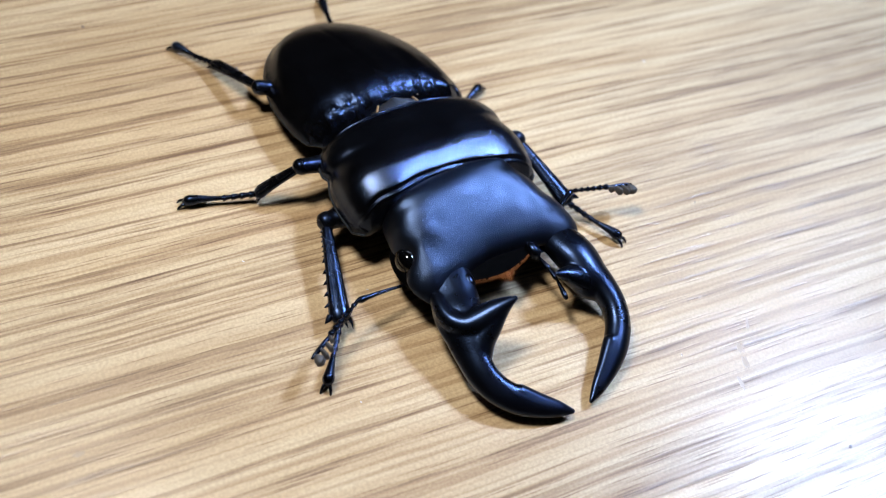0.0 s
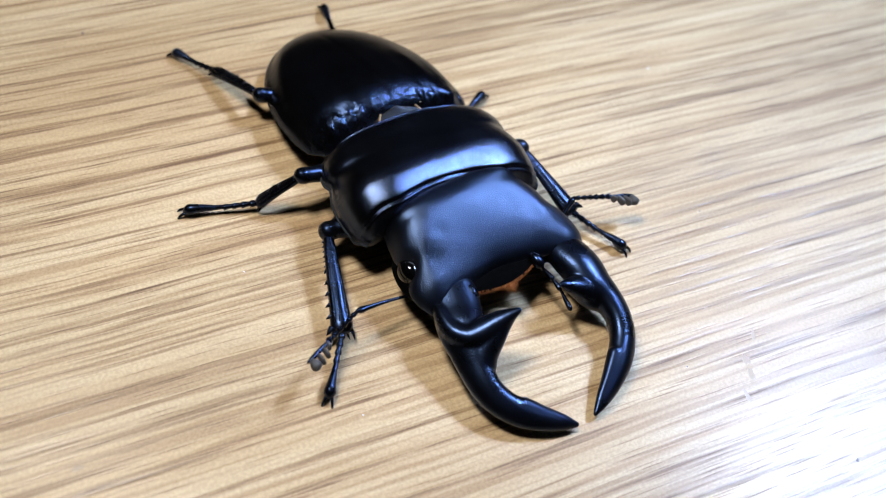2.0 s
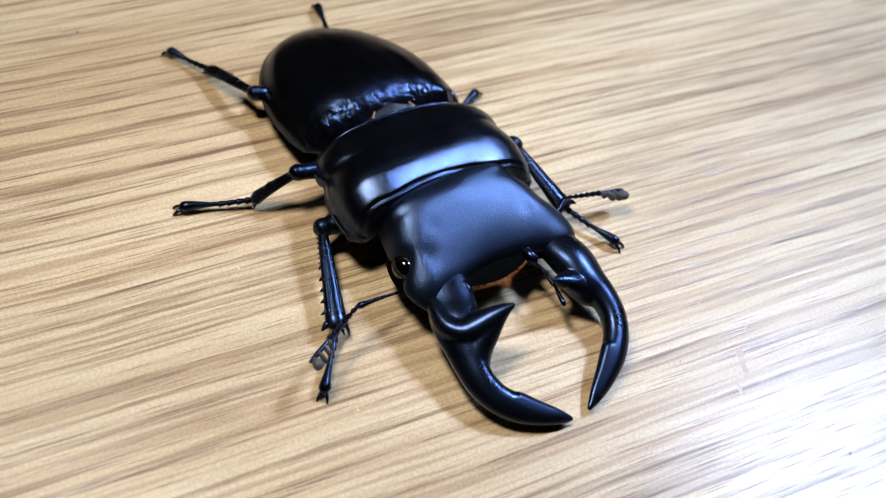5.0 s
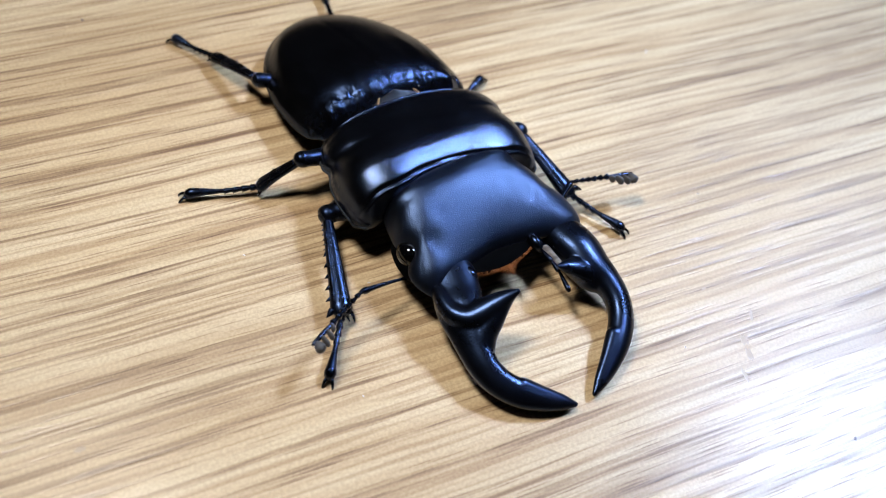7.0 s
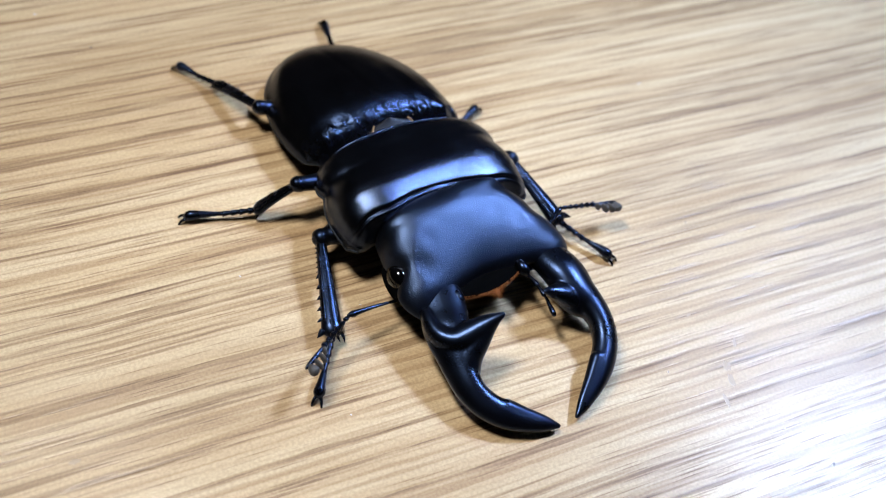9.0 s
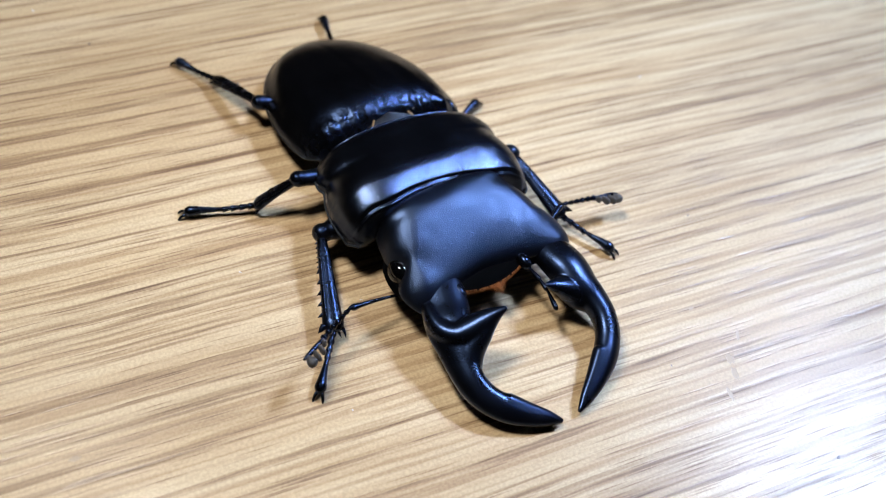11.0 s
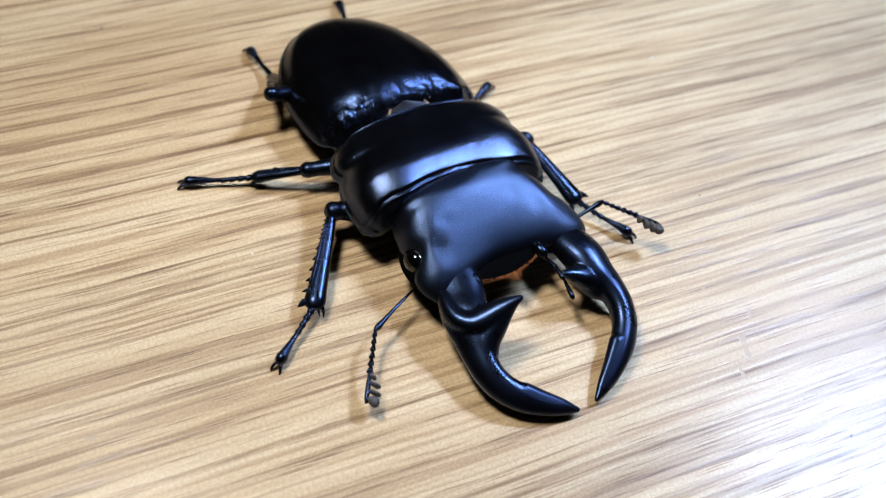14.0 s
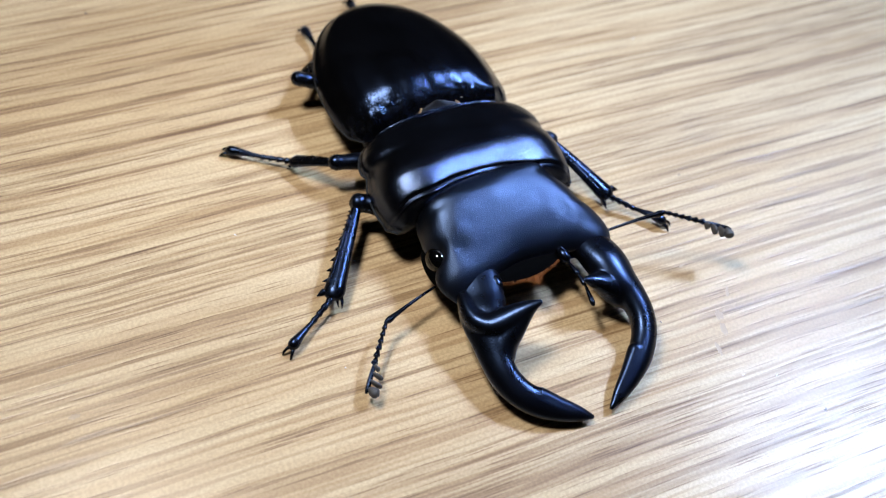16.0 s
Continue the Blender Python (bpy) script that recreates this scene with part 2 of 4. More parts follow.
def tube(bm, keys, steps, sides=12, up=(0, 0, 1), square=2.0, skew=0.0):
    """A round bar along rows (u, x, y, z, half width, half height), in mm."""
    rings, up = [], Vector(up)
    last = keys[-1][0]
    for k in range(steps + 1):
        u = last * k / steps
        x, y, z, rw, rh = spline(keys, u)
        a, b = spline(keys, max(u - 0.01 * last, 0)), spline(keys, min(u + 0.01 * last, last))
        d = (Vector(b[:3]) - Vector(a[:3])).normalized()
        side = d.cross(up).normalized()
        top = side.cross(d)
        ring = []
        for i in range(sides):
            t = 2 * math.pi * i / sides
            c, s = math.cos(t), math.sin(t)
            c = math.copysign(abs(c) ** (2 / square), c)
            s = math.copysign(abs(s) ** (2 / square), s)
            c += skew * max(s, 0)
            ring.append((Vector((x, y, z)) + side * c * max(rw, 0.02) + top * s * max(rh, 0.02)) * MM)
        rings.append(ring)
    skin(bm, rings)


def ball(bm, c, r, seg=12):
    made = bmesh.ops.create_uvsphere(bm, u_segments=seg, v_segments=seg * 2 // 3, radius=1)
    for v in made["verts"]:
        v.co = Vector([(c[i] + v.co[i] * r[i]) * MM for i in range(3)])


def melted(name, bm, mat, voxel, rounds=4):
    """Fuses the pieces of bm into one rounded skin."""
    bmesh.ops.recalc_face_normals(bm, faces=bm.faces)
    me = bpy.data.meshes.new(name)
    bm.to_mesh(me)
    bm.free()
    ob = new(name, me)
    r = ob.modifiers.new("fuse", "REMESH")
    r.mode, r.voxel_size, r.use_smooth_shade = "VOXEL", voxel * MM, True
    s = ob.modifiers.new("soften", "SMOOTH")
    s.factor, s.iterations = 0.5, rounds
    made = bpy.data.meshes.new_from_object(ob.evaluated_get(bpy.context.evaluated_depsgraph_get()))
    bpy.data.objects.remove(ob)
    made.name = name
    made.materials.clear()
    made.materials.append(mat)
    for f in made.polygons:
        f.use_smooth = True
    return made


# ---- room and table ----
ROOM = 1.9


def slab(name, lo, hi, mat, kind="structure", label=""):
    bm = bmesh.new()
    box(bm, lo, hi)
    ob = part(name, bm, mat, smooth=False)
    tagged(ob, label, "", "", kind)
    return ob


FLOOR_Z = -0.72
slab("floor", (-ROOM, -ROOM, FLOOR_Z - 0.1), (ROOM, ROOM, FLOOR_Z), M_FLOOR)
slab("ceiling", (-ROOM, -ROOM, 1.70), (ROOM, ROOM, 1.80), M_WALL)
slab("wall_north", (-ROOM, ROOM, FLOOR_Z), (ROOM, ROOM + 0.1, 1.70), M_WALL)
slab("wall_south", (-ROOM, -ROOM - 0.1, FLOOR_Z), (ROOM, -ROOM, 1.70), M_WALL)
slab("wall_east", (ROOM, -ROOM, FLOOR_Z), (ROOM + 0.1, ROOM, 1.70), M_WALL)
slab("wall_west", (-ROOM - 0.1, -ROOM, FLOOR_Z), (-ROOM, ROOM, 1.70), M_WALL)


def make_table():
    table = tagged(new("table"), "oak-veneered wooden table with a satin lacquered top", "table")
    table.location = (0, 0, FLOOR_Z)
    bm = bmesh.new()
    box(bm, (-0.45, -0.35, 0.692), (0.75, 0.45, 0.72))
    bmesh.ops.bevel(bm, geom=bm.edges[:], offset=0.003, segments=2, affect="EDGES")
    part("tabletop", bm, M_WOOD, table, "oak veneer with dark pores along the grain", smooth=False)
    for x in (-0.40, 0.70):
        for y in (-0.30, 0.40):
            bm = bmesh.new()
            box(bm, (x - 0.025, y - 0.025, 0), (x + 0.025, y + 0.025, 0.692))
            bmesh.ops.bevel(bm, geom=bm.edges[:], offset=0.002, segments=1, affect="EDGES")
            part("leg", bm, M_WOOD, table, smooth=False)



make_table()


# ---- marks on the table ----
def flake(name, x, y, long, wide, turn, high, mat, label, category, seed):
    """A thin uneven patch lying on the tabletop, sizes in mm."""
    rng, bm = random.Random(seed), bmesh.new()
    n = 22
    low, top = [], []
    for i in range(n):
        a = 2 * math.pi * i / n
        r = 1 + rng.uniform(-0.28, 0.28)
        p = Vector((math.cos(a) * long / 2 * r, math.sin(a) * wide / 2 * r, 0))
        low.append(bm.verts.new(p * MM))
        top.append(bm.verts.new((p * 0.8 + Vector((0, 0, high * rng.uniform(0.7, 1.1)))) * MM))
    for i in range(n):
        j = (i + 1) % n
        bm.faces.new((low[i], low[j], top[j], top[i]))
    bm.faces.new(top)
    bm.faces.new(low)
    ob = part(name, bm, mat, smooth=False)
    ob.matrix_basis = pose(x * MM, y * MM, 0.00001, 0, 0, turn)
    return tagged(ob, label, category, category + "s on the tabletop" if category != "lint" else "flecks of lint on the tabletop")


def make_marks():
    stain = "dried translucent brown spill stain on the oak tabletop"
    flake("stain", 54.0, -10.4, 2.2, 1.5, -60, 0.012, M_STAIN, stain, "stain", 1)
    flake("stain", 54.9, -13.2, 2.6, 1.1, -66, 0.012, M_STAIN, stain, "stain", 2)
    flake("stain", 54.2, -17.8, 2.8, 0.7, -62, 0.012, M_STAIN, stain, "stain", 3)
    flake("stain", 55.4, -4.9, 2.4, 0.6, -84, 0.010, M_STAIN, stain, "stain", 4)
    flake("stain", 46.7, -1.2, 1.1, 0.5, 60, 0.012, M_STAIN, stain, "stain", 5)
    flake("stain", -46.9, -55.7, 1.7, 0.9, 40, 0.012, M_STAIN, stain, "stain", 6)
    crumb = "tiny dark brown crumb on the oak tabletop"
    for k, (x, y, r) in enumerate(((45.2, 21.5, 0.4), (72.7, -25.6, 0.6), (43.7, -14.6, 0.35), (-80.4, 33.0, 0.6))):
        flake("crumb", x, y, r * 1.3, r * 0.8, 40 + 31 * k, 0.12, M_CRUMB, crumb, "crumb", 10 + k)
    lint = "tiny white fleck of lint on the oak tabletop"
    for k, (x, y, r) in enumerate(((58.6, -22.0, 0.4), (64.4, -20.6, 0.4), (24.0, -7.0, 0.3), (33.2, 59.2, 0.45), (-95.0, 39.0, 0.6),
                                   (-8.0, -37.0, 0.3), (-33.6, -15.0, 0.35), (-11.7, -15.2, 0.35))):
        flake("lint", x, y, r * 1.4, r * 0.6, 35 + 23 * k, 0.10, M_LINT, lint, "lint", 30 + k)


make_marks()


# ---- the beetle: x ahead, y to its left, in mm on the table ----
def loft(keys, steps, sides, shape=None, u0=0.0, u1=1.0, half=0):
    """Rings along rows (u, x, half width, top, rim height, bottom, top exponent).
    half: 0 for both sides, +1 or -1 for one side of the midline."""
    bm, rings = bmesh.new(), []
    for k in range(steps + 1):
        u = u0 + (u1 - u0) * k / steps
        x, w, zt, zr, zb, ex = spline(keys, u)
        ring = []
        n = sides
        for i in range(n + 1):
            a = math.pi * (i / n if not half else i / n / 2)      # from one rim over the top
            c = math.cos(a)
            v = math.copysign(abs(c) ** 0.75, c)
            y = w * v
            z = zr + (zt - zr) * max(1 - abs(v) ** ex, 0) ** (1 / 1.7)
            p = (x, y * (half or 1), z)
            ring.append(shape(*p, u, v) if shape else p)
        for i in range(1, n):
            a = math.pi * (1 + i / n) if not half else math.pi / 2 * (1 - i / n)
            c = math.cos(a)
            y = w * c * 0.93
            z = zr - 0.5 - (zr - 0.5 - zb) * abs(math.sin(a)) ** 0.7
            p = (x, y * (half or 1), z)
            ring.append(shape(*p, u, None) if shape else p)
        rings.append([Vector(p) * MM for p in ring])
    skin(bm, rings)
    return bm


def fuzz(x, y, z, s):
    return noise.noise(Vector((x, y, z)) * s)


def bell(x, at, wide):
    return math.exp(-((x - at) / wide) ** 2)


beetle = tagged(new("stag_beetle"), "large glossy black stag beetle with curved toothed jaws on a table", "beetle")


HIND_PARTS = []


def make_elytra():
    keys = [(0.0, -22.3, 13.4, 8.4, 6.6, 5.5, 2.6),
            (0.03, -23.2, 14.6, 10.3, 6.4, 5.0, 2.6),
            (0.08, -24.9, 16.2, 12.2, 6.1, 4.2, 2.6),
            (0.15, -27.3, 17.0, 13.35, 5.8, 3.8, 2.5),
            (0.25, -30.5, 17.3, 13.8, 5.6, 3.7, 2.35),
            (0.42, -36.0, 17.2, 13.0, 5.3, 3.6, 2.3),
            (0.60, -42.0, 15.9, 11.3, 5.0, 3.5, 2.25),
            (0.78, -48.0, 12.9, 9.3, 4.7, 3.5, 2.2),
            (0.90, -52.3, 9.0, 7.4, 4.5, 3.4, 2.1),
            (0.97, -54.6, 4.8, 5.9, 4.4, 3.5, 2.0),
            (1.0, -55.6, 1.0, 4.8, 4.3, 3.8, 2.0)]

    def shape(x, y, z, u, v):
        # the hind body is bent a little to the right
        back = max(0, -22 - x)
        if v is not None:
            s = abs(v)
            # the margin spreads flat before the rim
            z -= (0.7 * bell(s, 0.93, 0.09) - 0.1 * bell(s, 1.0, 0.03)) * min(back / 8, 1)
            z -= 0.10 * math.exp(-(y / 0.25) ** 2) * min(back / 3, 1) * (1 - u ** 3)
            # shoulder humps and wrinkles on the slope behind the collar
            front = bell(x, -24.8, 2.0)
            z += 0.9 * front * bell(abs(y), 12.0, 2.0)
            z += front * (0.45 * fuzz(x * 0.3, y, 0, 0.9) + 0.22 * fuzz(x * 0.5, y, 5, 2.0) + 0.12 * fuzz(x, y, 9, 4.2))
            z += 0.05 * math.sin(y * 1.5) * bell(x, -32, 7) * (1 - s ** 4)
            # pits along the rim
            z += 0.03 * fuzz(x, y, 1, 2.5) * bell(s, 0.9, 0.12)
        y -= 0.095 * back
        return x, y, z

    for side in (1, -1):
        bm = loft(keys, 170, 64, shape, half=side)
        case = part("elytron", bm, M_CASE, beetle, "glossy black wing case, wrinkled at its base")
        case.data.set_sharp_from_angle(angle=radians(60))
        HIND_PARTS.append(case)
        rows = []
        for k in range(31):
            u = 0.02 + 0.97 * k / 30
            x, w, zt, zr, zb, ex = spline(keys, u)
            x, y, z = shape(x, side * w, zr, u, 1.0)
            rows.append((k, x, y + side * 0.04, z - 0.10, 0.13, 0.18))
        bm = bmesh.new()
        tube(bm, rows, 120, 8)
        part("side_rim", bm, M_RIM, case, "worn dusty rim of the wing case")


def make_pronotum():
    keys = [(0.0, -22.2, 13.0, 11.6, 8.4, 6.0, 3.6),
            (0.03, -21.7, 14.4, 12.9, 8.4, 5.0, 3.8),
            (0.10, -20.2, 16.4, 13.5, 8.2, 4.2, 4.0),
            (0.25, -17.0, 18.0, 14.05, 7.9, 4.0, 4.2),
            (0.33, -15.3, 18.2, 14.36, 7.7, 4.0, 4.3),
            (0.38, -14.1, 17.7, 14.58, 7.6, 4.0, 4.3),
            (0.52, -11.2, 18.6, 14.98, 7.2, 4.0, 4.8),
            (0.60, -9.5, 18.8, 15.16, 7.1, 4.0, 5.2),
            (0.67, -8.0, 18.9, 15.12, 7.05, 4.0, 5.4),
            (0.72, -7.0, 18.9, 14.98, 7.0, 4.0, 5.4),
            (0.85, -4.4, 18.6, 14.42, 6.9, 4.0, 5.2),
            (0.93, -2.8, 18.0, 13.88, 6.9, 4.3, 4.8),
            (0.97, -2.0, 17.3, 13.3, 7.0, 5.0, 3.5),
            (1.0, -1.5, 16.6, 12.0, 7.2, 6.5, 3.4)]

    def shape(x, y, z, u, v):
        a = abs(y)
        f = max(0, min((u - 0.35) / 0.65, 1)) ** 2
        # the front edge: two lobes, the corners drawn ahead
        x += f * (-2.2 + 1.9 * bell(a, 11.0, 5.0) + 2.6 * bell(a, 17.5, 3.2))
        h = max(0, min((0.2 - u) / 0.2, 1))
        x += h * 0.9 * (1 - bell(a, 0, 8))
        if v is None:
            return x, y, z
        s = abs(v)
        z -= (0.50 * bell(u, 0.905, 0.014) - 0.12 * bell(u, 0.945, 0.016)) * (1 - bell(a, 0, 3.2)) + 0.06 * bell(u, 0.905, 0.02)
        z -= 0.045 * y * (1 - s ** 6) * max(0, min((u - 0.4) / 0.3, 1))
        z -= 0.30 * bell(u, 0.045, 0.012)
        if s > 0.93:
            z += 0.4 * bell(s, 1.0, 0.02) - 0.2 * bell(s, 0.965, 0.015)
            y += math.copysign(0.12 * fuzz(x, 0, 0, 2.0), y)
        z += 0.05 * fuzz(x * 0.5, y * 0.5, 2, 0.5)
        return x, y, z

    shield = part("pronotum", loft(keys, 110, 80, shape), M_SATIN, beetle, "satin black neck shield with a grooved front edge")
    for side in (1, -1):
        rows = []
        for k in range(25):
            u = 0.01 + 0.98 * k / 24
            x, w, zt, zr, zb, ex = spline(keys, u)
            x, y, z = shape(x, side * w, zr, u, side * 1.0)
            rows.append((k, x, y + side * 0.05, z - 0.1, 0.22, 0.26))
        bm = bmesh.new()
        tube(bm, rows, 96, 8)
        part("side_rim", bm, M_RIM, shield, "worn dusty rim of the neck shield")
    rows = []
    for k in range(25):
        v = k / 12 - 1
        x, w, zt, zr, zb, ex = spline(keys, 0.02)
        y = w * v
        z = zr + (zt - zr) * max(1 - abs(v) ** ex, 0) ** (1 / 1.7)
        x, y, z = shape(x, y, z, 0.02, None)
        rows.append((k, x, y, z + 0.12, 0.26, 0.26))
    bm = bmesh.new()
    tube(bm, rows, 96, 8)
    part("hind_rim", bm, M_SATIN, shield, "rolled hind edge of the neck shield")


def make_body():
    keys = [(0.0, -52.5, 4.0, 5.5, 4.5, 3.5, 2.2), (0.1, -49.5, 9.0, 7.0, 4.0, 2.6, 2.2), (0.35, -40.0, 14.0, 8.0, 3.6, 1.8, 2.2),
            (0.6, -28.0, 14.0, 8.5, 3.8, 1.8, 2.2), (0.8, -16.0, 13.5, 9.0, 4.0, 2.0, 2.2), (0.95, -4.0, 12.5, 9.0, 4.2, 2.6, 2.2),
            (1.0, -1.0, 10.5, 8.5, 5.0, 3.5, 2.2)]
    part("abdomen", loft(keys, 40, 30), M_GLOSS, beetle, "black underside of belly and breast")


def make_scutellum():
    bm = bmesh.new()
    keys = [(0, -21.2, 6.2, 10.7), (0.4, -22.6, 5.8, 10.9), (0.75, -23.8, 3.8, 11.45), (1, -24.8, 0.6, 12.0)]
    rings = []
    for k in range(15):
        x, w, z = spline(keys, k / 14)
        top = [Vector((x, w * v, z + 0.35 * (1 - v * v))) * MM for v in [i / 6 - 1 for i in range(13)]]
        rings.append(top + [p - Vector((0, 0, 2.2 * MM)) for p in reversed(top)])
    skin(bm, rings)
    HIND_PARTS.append(part("scutellum", bm, M_SCUT, beetle, "small grey-black shield between the wing cases"))
    for y in (-4.7, 4.7):
        bm = bmesh.new()
        s = math.copysign(1, y)
        tube(bm, [(0, -21.3, y - 0.9 * s, 11.5, 0.25, 0.2), (1, -22.6, y - 0.5 * s, 11.7, 0.22, 0.2), (2, -23.8, y - 1.2 * s, 12.2, 0.15, 0.15)], 8, 8)
        HIND_PARTS.append(part("neck_membrane", bm, M_GOLD, beetle, "golden-brown membrane at the edge of the scutellum"))


HEAD_TURN = 5.8


def make_head():
    keys = [(0.0, -6.0, 11.0, 12.2, 8.0, 5.0, 3.6),
            (0.10, -4.0, 12.6, 13.8, 7.8, 3.6, 3.6),
            (0.18, -2.4, 13.4, 14.25, 7.6, 3.0, 6.4),
            (0.26, -0.8, 13.9, 14.32, 7.6, 3.0, 5.2),
            (0.32, 0.6, 14.2, 14.10, 7.6, 2.9, 5.6),
            (0.40, 2.4, 14.6, 13.58, 7.5, 2.8, 6.0),
            (0.55, 5.5, 15.1, 12.36, 7.4, 2.8, 6.2),
            (0.70, 9.0, 15.8, 10.85, 7.2, 3.0, 4.6),
            (0.78, 11.0, 15.7, 9.85, 6.9, 3.2, 6.2),
            (0.84, 12.2, 15.2, 9.15, 6.7, 3.8, 5.8),
            (0.89, 13.0, 14.6, 8.45, 6.5, 4.6, 4.6),
            (0.93, 13.3, 14.0, 7.75, 6.3, 5.0, 4.4),
            (0.97, 13.0, 13.2, 7.1, 6.1, 5.2, 4.2),
            (1.0, 11.4, 12.2, 6.6, 6.0, 5.4, 4.0)]

    def shape(x, y, z, u, v):
        a = abs(y)
        f = max(0, min((u - 0.5) / 0.4, 1)) ** 2
        x += f * (-1.3 * bell(a, 0, 7.5) + 0.9 * bell(a, 13.2, 2.6))
        g = max(0, min(x / 6, 1))
        out = max(y, 0)
        x += 0.10 * out * g
        y += 0.14 * out * g
        a = abs(y)
        # socket of the eye
        y -= math.copysign((1.3 if y < 0 else 0.5) * bell(x, 5.8, 2.0) * max(0, min((a - 11) / 3.5, 1)), y)
        if v is None:
            return x, y, z
        # low bulge over the jaw joints, shallow brow between them
        z -= 0.09 * (y - 2) * bell(x, 0.3, 2.6) * bell(y, 2, 4)
        z += 0.35 * bell(x, 9.5, 2.8) * bell(a, 12.0, 2.6)
        z -= 0.25 * f * bell(a, 0, 6)
        z -= 0.10 * bell(x, 3.6, 1.3) * bell(a, 7.0, 1.3)
        z -= 0.22 * bell(x, 7.0, 1.6) * bell(a, 10.4, 1.4)
        z += 0.02 * fuzz(x, y, 3, 0.6)
        return x, y, z

    head = part("head", loft(keys, 100, 80, shape), M_HEAD, beetle, "broad satin black head with finely grained skin")
    head.matrix_basis = pose(0, 0, 0, 0, 0, HEAD_TURN)
    for s in (1, -1):
        bm = bmesh.new()
        ball(bm, (5.6, s * 13.5, 7.7), (2.6, 2.0, 2.3), 28)
        part("eye", bm, M_EYE, head, "shiny black eye")
        bm = bmesh.new()
        tube(bm, [(0, 1.0, s * 12.4, 6.6, 0.8, 0.9), (1, 3.2, s * 14.2, 6.3, 1.0, 1.2), (2, 6.5, s * 14.8, 6.1, 1.0, 1.3), (3, 9.2, s * 14.4, 6.3, 1.0, 1.3), (4, 11.4, s * 12.6, 6.4, 0.8, 1.1)], 24, 10)
        part("cheek_ridge", bm, M_DULL, head, "black ridge under the eye")
    # mouth: upper lip with a fringe of rusty hair
    bm = bmesh.new()
    rings = []
    for k in range(13):
        v = k / 6 - 1
        x = 15.7 - 1.5 * v * v
        y = 6.6 * v
        ring = [(x - 4.5, y, 7.9), (x - 0.4, y, 7.9), (x - 0.1, y, 7.5), (x - 0.6, y, 7.0), (x - 4.5, y, 6.6)]
        rings.append([Vector(p) * MM for p in ring])
    skin(bm, rings)
    part("upper_lip", bm, M_DULL, head, "black upper lip with a rusty hair fringe")
    bm = bmesh.new()
    rng = random.Random(4)
    for k in range(520):
        v = rng.uniform(-1, 1)
        long = rng.uniform(0.3, 0.7) * (0.8 + 2.4 * bell(v, 0.05, 0.17))
        x, y, z = 15.4 - 1.5 * v * v, 6.6 * v, 7.5 + rng.uniform(-0.35, 0.25)
        d = Vector((1.0, -v * 0.2 + rng.uniform(-0.5, 0.5), -0.5 + rng.uniform(-0.4, 0.4))).normalized() * long
        w = Vector((0, 0.09, 0))
        a, b = Vector((x, y, z)), Vector((x, y, z)) + d
        vs = [bm.verts.new(q * MM) for q in (a - w, a + w, a + Vector((0, 0, 0.16)), b)]
        for t in ((0, 1, 3), (1, 2, 3), (2, 0, 3), (0, 2, 1)):
            bm.faces.new([vs[i] for i in t])
    tagged(part("hair_fringe", bm, M_RUST, head, "rusty brown hair on the upper lip", smooth=False), kind="stuff")
    for s in (1, -1):
        bm = bmesh.new()
        ball(bm, (13.9, s * 6.9, 7.9), (1.9, 1.1, 1.2), 18)
        part("lip_knob", bm, M_LEG, head)
        # feeler under the jaw
        bm = bmesh.new()
        if s > 0:
            joints = [(13.2, 6.6, 5.8), (15.6, 7.5, 7.0), (18.2, 7.6, 6.9), (20.4, 7.6, 6.6), (24.4, 6.8, 6.2)]
        else:
            joints = [(12.8, -7.4, 6.0), (15.4, -8.2, 7.2), (17.5, -9.1, 7.3), (18.9, -10.5, 7.2), (20.4, -11.4, 6.6)]
        for k, (p, q) in enumerate(zip(joints, joints[1:])):
            mid = [(i + j) / 2 for i, j in zip(p, q)]
            tube(bm, [(0, *p, 0.22, 0.22), (1, *mid, 0.40, 0.40), (1.7, *[i + (j - i) * 0.88 for i, j in zip(p, q)], 0.46, 0.46), (2, *q, 0.2, 0.2)], 12, 10)
        part("palp", bm, M_GLOSS, head, "thin jointed black mouth feeler")
    make_jaws(head)


